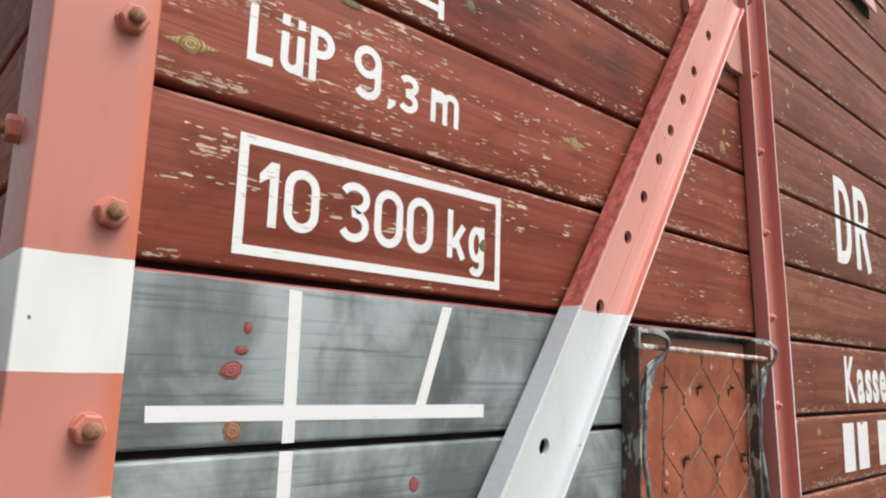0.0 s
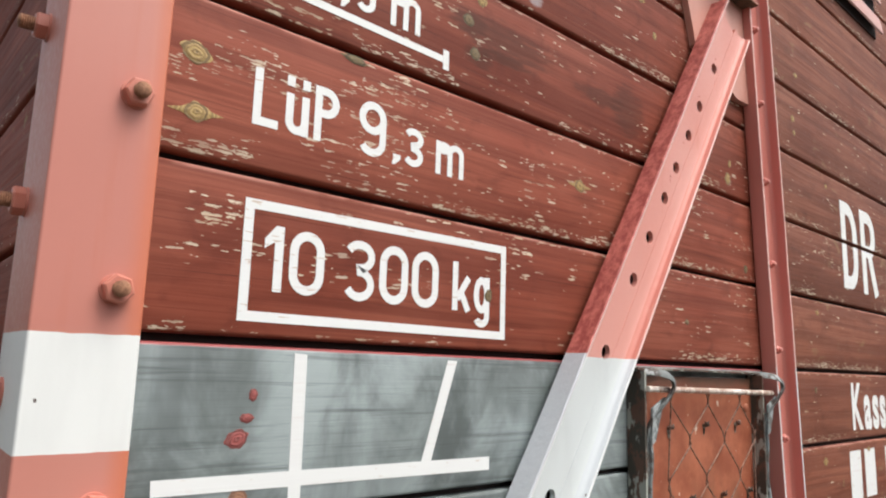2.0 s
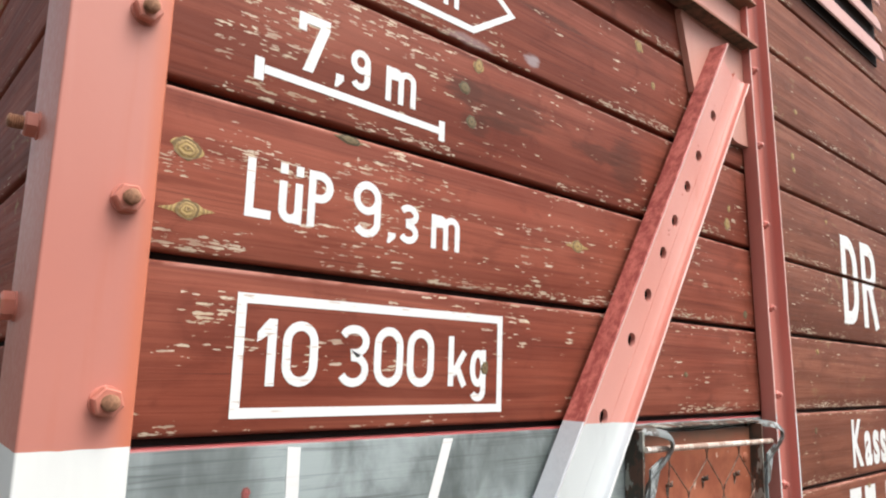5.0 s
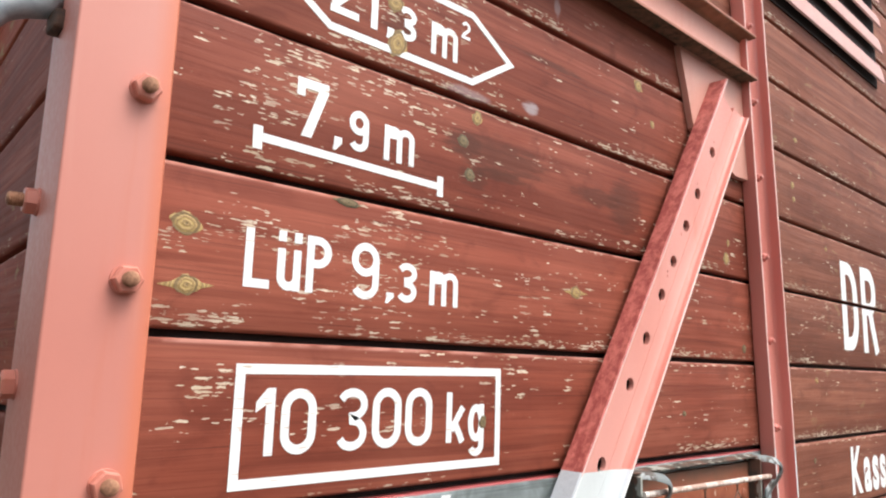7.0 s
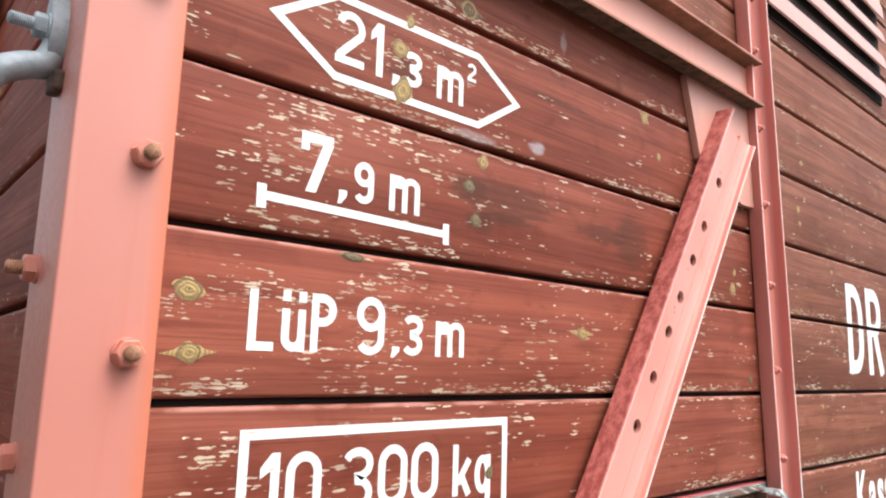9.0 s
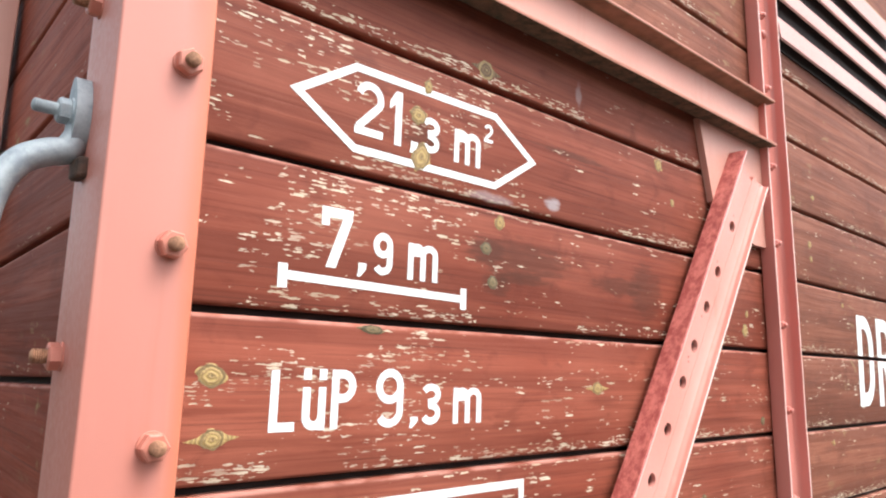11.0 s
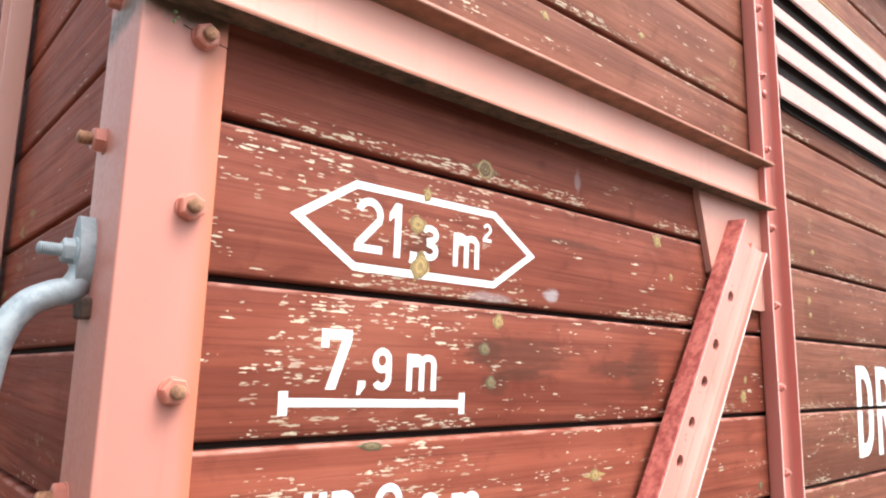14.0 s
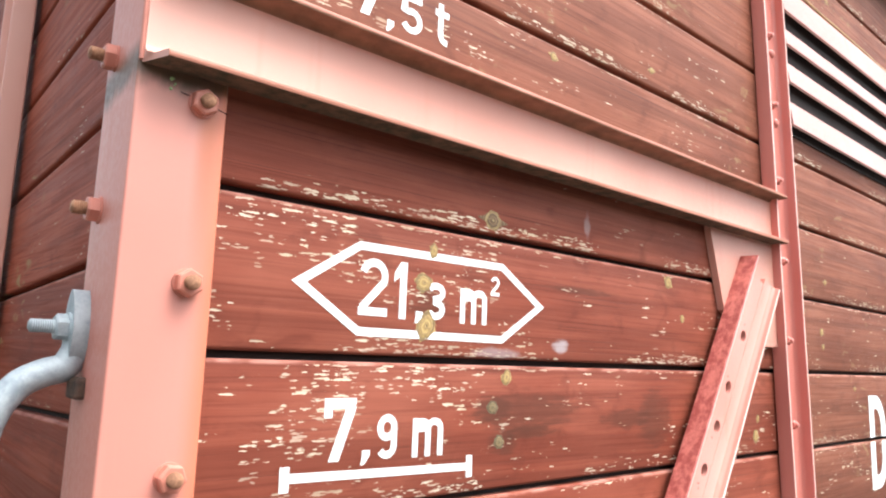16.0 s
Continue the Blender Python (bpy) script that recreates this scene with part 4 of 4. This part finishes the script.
# diagonal brace: a channel that opens outwards, with a row of holes in its web
brace = thing("diagonal_brace", (0.40, -0.02, 1.2), "red steel channel brace with punched holes, lower end white", "brace")
AX, UX = Vector((0.549, 0, 0.836)), Vector((0.836, 0, -0.549))
ORG = Vector((0.446, -0.0122, 1.603))
U0, U1, S0, S1, WEB, DEEP = -0.009, 0.0885, -0.62, 0.752, 0.0175, 0.0320


def brace_point(s, u, v):
    return ORG + AX * s + UX * u + Vector((0, -1, 0)) * v


def flange_bar(u_in, u_out, name, material, wide):
    """One flange with a rounded root towards the web and an uneven edge."""
    sgn = 1 if u_out > u_in else -1
    bm = bmesh.new()
    r = 0.0100
    loop = [(u_out, 0.0005), (u_out, DEEP - 0.0015), (u_out - sgn * 0.0015, DEEP), (u_out - sgn * 0.0048, DEEP - 0.0006), (u_out - sgn * 0.0062, DEEP - 0.003)]
    loop += [(u_out - sgn * (0.0062 + wide * (1 - math.cos(radians(a)))), WEB + 0.0004 + r * (1 - math.sin(radians(a)))) for a in range(0, 91, 15)]
    loop += [(u_in, WEB + 0.0004), (u_in, 0.0005)]
    extrude_profile(bm, loop, ORG + AX * S0, UX, (0, -1, 0), AX, S1 - S0, 70, 0.0004)
    return hang(shade_smooth(part(name, bm, material), 40), brace)


def web_with_holes(holes, u0, u1, mid, radius):
    bm = bmesh.new()
    cuts = [S0] + [(a + b) / 2 for a, b in zip(holes, holes[1:])] + [S1 - 0.012]
    for (lo, hi), s in zip(zip(cuts, cuts[1:]), holes):
        ring, rim = [], []
        angles = sorted([2 * math.pi * k / 20 for k in range(20)] + [math.atan2(b - s, a - mid) % (2 * math.pi) for a in (u0, u1) for b in (lo, hi)])
        for a in angles:
            ca, sa = math.cos(a), math.sin(a)
            k = min(((u1 if ca > 0 else u0) - mid) / ca if abs(ca) > 1e-9 else 9e9, ((hi if sa > 0 else lo) - s) / sa if abs(sa) > 1e-9 else 9e9)
            ring.append((s + sa * radius * 1.15, mid + ca * radius))
            rim.append((s + sa * k, mid + ca * k))
        rows = [[bm.verts.new(brace_point(p, q, WEB)) for p, q in rim], [bm.verts.new(brace_point(p, q, WEB)) for p, q in ring], [bm.verts.new(brace_point(p, q, WEB - 0.007)) for p, q in ring]]
        for a, b in zip(rows, rows[1:]):
            for i in range(len(a)):
                j = (i + 1) % len(a)
                bm.faces.new((a[i], a[j], b[j], b[i]))
    bmesh.ops.remove_doubles(bm, verts=bm.verts, dist=1e-6)
    return hang(part("web", bm, BRACE), brace)


# outer face in its rough darker paint; pale tips carry a painted highlight
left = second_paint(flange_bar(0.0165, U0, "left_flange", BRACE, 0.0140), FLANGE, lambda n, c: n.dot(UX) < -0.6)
second_paint(left, EDGE_HIGHLIGHT, lambda n, c: False)
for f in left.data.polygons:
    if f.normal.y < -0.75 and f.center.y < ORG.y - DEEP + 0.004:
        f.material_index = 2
right = second_paint(flange_bar(0.0545, U1, "right_flange", INNER, 0.0230), EDGE_HIGHLIGHT, lambda n, c: n.y < -0.75 and c.y < ORG.y - DEEP + 0.004)
right.data.materials.append(BRACE)
for f in right.data.polygons:
    if f.normal.y < -0.86 and f.center.y > ORG.y - WEB - 0.004:
        f.material_index = 2
HOLES = sorted((Vector((x, 0, z)) - Vector((ORG.x, 0, ORG.z))).dot(AX) for x, z in ((0.8180, 2.0990), (0.7643, 2.0164), (0.7267, 1.9564), (0.6859, 1.8951), (0.6509, 1.8406), (0.6056, 1.7760), (0.5624, 1.7112), (0.4943, 1.6112), (0.3790, 1.4440), (0.290, 1.305)))
web_with_holes(HOLES, 0.0118, 0.0590, 0.0399, 0.0088)

for s, u in ((HOLES[-1] + 0.020, 0.0345), (HOLES[-2] + 0.014, 0.0300), (HOLES[-3] - 0.022, 0.0350), (HOLES[-4] - 0.024, 0.0340), (HOLES[-4] - 0.030, 0.0375)):
    bm = bmesh.new()
    bmesh.ops.create_uvsphere(bm, u_segments=10, v_segments=6, radius=0.0022)
    bm.transform(Matrix.Translation(brace_point(s, u, WEB - 0.0004)) @ Matrix.Diagonal((1, 0.35, 1, 1)))
    hang(shade_smooth(part("punch_mark", bm, FLANGE)), brace)

# strip added behind the web, its near-black colour is the holes' shade
bm = bmesh.new()
extrude_profile(bm, [(0.0125, 0.0010), (0.0672, 0.0010), (0.0672, 0.0040), (0.0125, 0.0040)], ORG + AX * S0, UX, (0, -1, 0), AX, 1.28, 2)
hang(part("packing_strip", bm, BACKING), brace)

# upright channel at the bay's end
wall_post = thing("wall_post", (1.05, -0.01, 1.15), "red painted upright steel channel with a row of bolts", "post")
POST_TURN = Matrix.Translation((0.990, 0, 2.05)) @ pose(0, 0, 0, 0, -3.8, 0) @ Matrix.Translation((-1.012, 0, -2.05))
bm = bmesh.new()
extrude_profile(bm, channel_loop(0.090, 0.0265, 0.0055, 0.0058, 0.008), (1.012, -0.0006, 1.16), (1, 0, 0), (0, -1, 0), (0, 0, 1), 1.9, 40, 0.0005)
bm.transform(POST_TURN)
# tips of the upright get the same painted highlight
second_paint(hang(shade_smooth(part("channel_bar", bm, CHANNEL), 40), wall_post), EDGE_HIGHLIGHT, lambda n, c: n.y < -0.6 and c.y < -0.0245)
for z in (1.471, 1.630, 1.788, 1.944, 2.097, 2.245, 2.399, 2.547, 2.685, 2.83):
    bolt_on(wall_post, POST_TURN @ pose(1.056, -0.0062, z, 0, random.uniform(0, 60), 0), reach=0.0150, key="post", size=0.0082, washer=0.0098, mat=CHANNEL, tip=CHANNEL, radius=0.0048)
for z in (2.517, 2.657, 2.80):
    bm = bmesh.new()
    bmesh.ops.create_uvsphere(bm, u_segments=14, v_segments=8, radius=0.0085)
    bm.transform(POST_TURN @ Matrix.Translation((1.078, -0.0065, z)) @ Matrix.Diagonal((1, 0.7, 1, 1)))
    hang(shade_smooth(part("rivet", bm, CHANNEL)), wall_post)

# ventilation louvre
louvre = thing("ventilation_louvre", (1.43, -0.01, 2.5), "pale pink metal louvre of sloping slats", "louvre")
# near-black sheet added as the shade between and just below the slats
bm = add_box(bmesh.new(), 1.060, 1.825, -0.004, -0.0005, 2.515, 2.822)
hang(part("back_panel", bm, BACKING), louvre)
for z, high in ((2.524, 0.058), (2.6105, 0.052), (2.6885, 0.045), (2.7590, 0.070)):
    bm = bmesh.new()
    left = 1.072 - 0.10 * (z - 2.524)
    extrude_profile(bm, [(0.0, -0.018), (0.003, -0.0215), (high * 0.5, -0.0185), (high - 0.004, -0.012), (high, -0.003), (high - 0.004, -0.003), (high - 0.008, -0.0100), (high * 0.5, -0.0160), (0.004, -0.0185)], (left, 0, z), (0, 0, 1), (0, 1, 0), (1, 0, 0), 1.83 - left, 16, 0.0007)
    hang(shade_smooth(part("slat", bm, SLAT), 30), louvre)

# thin ochre cable above the louvre
bm = bmesh.new()
tube(bm, smooth_line([(1.02 + 0.09 * k, -0.004, 2.846 - 0.0012 * k + 0.003 * noise.noise((k * 0.8, 2, 0))) for k in range(12)], 3), 0.0028, 8)
tagged(shade_smooth(part("cable", bm, OCHRE)), "thin ochre cable running along the boards above the louvre", "cable")

# end wall stanchion
stanchion = thing("end_stanchion", (-0.17, 0.6, 1.15), "salmon painted steel channel upright on the end wall", "post")
bm = bmesh.new()
extrude_profile(bm, channel_loop(0.080, 0.030, 0.006, 0.006), (-0.1400, 0.565, 1.16), (0, 1, 0), (-1, 0, 0), (0, 0, 1), 1.89, 4)
hang(shade_smooth(part("channel_bar", bm, BEAM), 40), stanchion)

# ---- grab handle on the corner post ----
handle = thing("grab_handle", (-0.165, 0.075, 2.0), "galvanised steel grab handle bolted to the corner post", "handle")
path = smooth_line([(-0.1610, 0.0755, 2.056), (-0.1620, 0.0755, 2.040), (-0.1680, 0.0755, 2.0275), (-0.1830, 0.076, 2.0225), (-0.2010, 0.077, 2.0115), (-0.2150, 0.078, 1.988), (-0.2215, 0.079, 1.953), (-0.2235, 0.079, 1.90), (-0.2235, 0.079, 1.62), (-0.2235, 0.079, 1.33), (-0.2180, 0.079, 1.275), (-0.1930, 0.079, 1.250), (-0.1650, 0.077, 1.240)])
bm = bmesh.new()
tube(bm, path, [0.0085 + 0.0033 * min(1.0, k / 9) for k in range(len(path))], 18)
hang(shade_smooth(part("bar", bm, ZINC)), handle)
for z0, flip in ((2.060, 1), (1.235, -1)):
    bm = bmesh.new()
    loop = [(0.0165 * math.cos(radians(a)) * (1.0 - 0.25 * max(0.0, math.sin(radians(a)) * flip)), 0.033 * math.sin(radians(a)) * (1.0 if math.sin(radians(a)) * flip > 0 else 0.95)) for a in range(0, 360, 12)]
    extrude_profile(bm, loop, (-0.1535, 0.0755, z0), (0, 1, 0), (0, 0, 1), (-1, 0, 0), 0.0145)
    bmesh.ops.bevel(bm, geom=[e for e in bm.edges if e.calc_face_angle(0) > 1.0], offset=0.0062, segments=4, affect="EDGES")
    eye = hang(shade_smooth(part("eye_plate", bm, ZINC), 60), handle)
    m = pose(-0.1678, 0.0755, z0 + 0.001 * flip, 0, 0, -90)
    bolt_on(eye, m, reach=0.029, key="zinc", size=0.0112, washer=0.0125, mat=ZINC, tip=ZINC, radius=0.0058)

bm = add_box(bmesh.new(), -0.1640, -0.1535, 0.052, 0.080, 2.002, 2.020, 0.003)
hang(part("clamp_block", bm, CLAMP, None, "dark rusty clamp block"), handle)

# ---- document holder with wire mesh ----
holder = thing("document_holder", (0.79, -0.015, 1.2), "rusty document holder with wire mesh over an orange plate", "holder")
X0, X1, TOP, LOW = 0.588, 0.985, 1.592, 1.175
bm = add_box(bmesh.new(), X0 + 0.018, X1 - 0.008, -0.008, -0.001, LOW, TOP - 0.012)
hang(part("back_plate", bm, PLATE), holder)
for x0, x1 in ((X0, X0 + 0.024), (X1 - 0.030, X1)):
    bm = bmesh.new()
    extrude_profile(bm, [(x0, -0.001), (x1, -0.001), (x1, -0.0125), (x0 + 0.008, -0.0135), (x0 + 0.006, -0.028), (x0, -0.029)], (0, 0, LOW), (1, 0, 0), (0, 1, 0), (0, 0, 1), TOP - 0.006 - LOW, 30, 0.0012)
    hang(part("side_rail", bm, RAIL), holder)
bm = bmesh.new()
extrude_profile(bm, [(0.0, 0.0), (-0.019, -0.001), (-0.0195, 0.0008), (0.0, 0.003)], (X0 - 0.004, -0.001, TOP - 0.003), (0, 1, 0), (0, 0, 1), (1, 0, 0), X1 - X0 + 0.004, 24, 0.001)
hang(part("top_lid", bm, RAIL), holder)
bm = bmesh.new()
tube(bm, [(X0 + 0.006 + 0.0395 * k, -0.030, 1.5625 - 0.0006 * k) for k in range(11)], 0.0042, 10)
hang(shade_smooth(part("rod", bm, ROD)), holder)
for x in (X0 + 0.010, X1 - 0.022):
    bm = bmesh.new()
    tube(bm, smooth_line([(x, -0.012, 1.5875), (x + 0.022, -0.034, 1.5850), (x + 0.042, -0.040, 1.578), (x + 0.046, -0.041, 1.564), (x + 0.034, -0.036, 1.546), (x + 0.014, -0.028, 1.524), (x + 0.006, -0.022, 1.500), (x + 0.010, -0.020, 1.46), (x + 0.004, -0.020, 1.42)]), 0.0085, 8, 0.36)
    extrude_profile(bm, [(x + 0.039, 1.551), (x + 0.006, 1.536), (x + 0.001, 1.486), (x + 0.012, 1.492), (x + 0.026, 1.526)], (0, -0.0285, 0), (1, 0, 0), (0, 0, 1), (0, -1, 0), 0.0035)
    hang(shade_smooth(part("hook", bm, HOOK), 35), holder)
    bm = bmesh.new()
    tube(bm, smooth_line([(x + 0.004, -0.024, 1.512), (x + 0.010, -0.026, 1.470), (x + 0.006, -0.025, 1.42), (x + 0.018, -0.026, 1.36), (x + 0.030, -0.026, 1.30), (x + 0.026, -0.024, 1.20)]), 0.0036, 8)
    hang(shade_smooth(part("edge_bar", bm, HOOK)), holder)

CELL_X, CELL_Z = 0.1080, 0.0590
for k in range(9):
    bm = bmesh.new()
    pts = []
    for i in range(8):
        zz = 1.548 - CELL_Z * i
        side = 1 if (i + k) % 2 else -1
        lean = 0.016 * i * 0.25
        xx = 0.590 + CELL_X / 2 * (k + side * 0.47) - lean + 0.006 * noise.noise((k * 1.3, i * 0.9, 0))
        pts += [(xx, -0.021 + 0.0014 * side, zz + 0.0075), (xx + 0.001 * side, -0.021 - 0.0014 * side, zz - 0.0075)]
    pts = [p for p in pts if p[2] > LOW and X0 + 0.03 < p[0] < X1 - 0.004]
    if len(pts) > 2:
        tube(bm, pts, 0.0011, 6)
        hang(part("wire", bm, WIRE), holder)
for i, (x, z) in enumerate(((0.683, 1.505), (0.788, 1.506), (0.893, 1.505), (0.741, 1.401), (0.840, 1.398), (0.930, 1.396))):
    bm = bmesh.new()
    tube(bm, [(x, -0.0075, z), (x, -0.013, z + 0.001), (x, -0.018, z + 0.002)], [0.0034, 0.0026, 0.0018], 8)
    for side in (-1, 1):
        tube(bm, [(x, -0.012, z), (x + side * 0.003, -0.014, z + 0.004), (x + side * 0.0065, -0.014, z + 0.0065)], [0.0020, 0.0017, 0.0009], 6)
    tube(bm, [(x, -0.0080, z), (x + 0.0005, -0.0084, z - 0.007), (x, -0.0082, z - 0.015)], [0.0030, 0.0021, 0.0004], 6)
    hang(part("pin", bm, RAIL), holder)

# moss under the rail
moss = bmesh.new()
for k in range(5):
    made = bmesh.ops.create_icosphere(moss, subdivisions=1, radius=random.uniform(0.0008, 0.0019))["verts"]
    shift = Vector((-0.132 + random.uniform(-0.005, 0.005), -0.0098, 2.2625 + random.uniform(-0.005, 0.006)))
    for v in made:
        v.co += shift
tagged(part("moss_tuft", moss, MOSS), "tiny green moss tuft under the steel rail", "moss")

for x, z in ((0.690, 1.365), (0.935, 1.530), (0.945, 1.375), (0.700, 1.250)):
    bm = bmesh.new()
    bmesh.ops.create_uvsphere(bm, u_segments=16, v_segments=8, radius=0.0085)
    bm.transform(Matrix.Translation((x, -0.0085, z)) @ Matrix.Diagonal((1, 0.45, 1, 1)))
    hang(shade_smooth(part("rivet", bm, PLATE)), holder)

# open butt joint across the post's front, behind the top nut
bm = bmesh.new()
tube(bm, [(-0.1235 + 0.0052 * k, -0.0083, 2.2585 - 0.0011 * k + 0.0004 * noise.noise((k, 7, 0))) for k in range(9)], 0.0006, 6)
hang(part("joint_crack", bm, BACKING, None, "dark open joint"), corner_post)
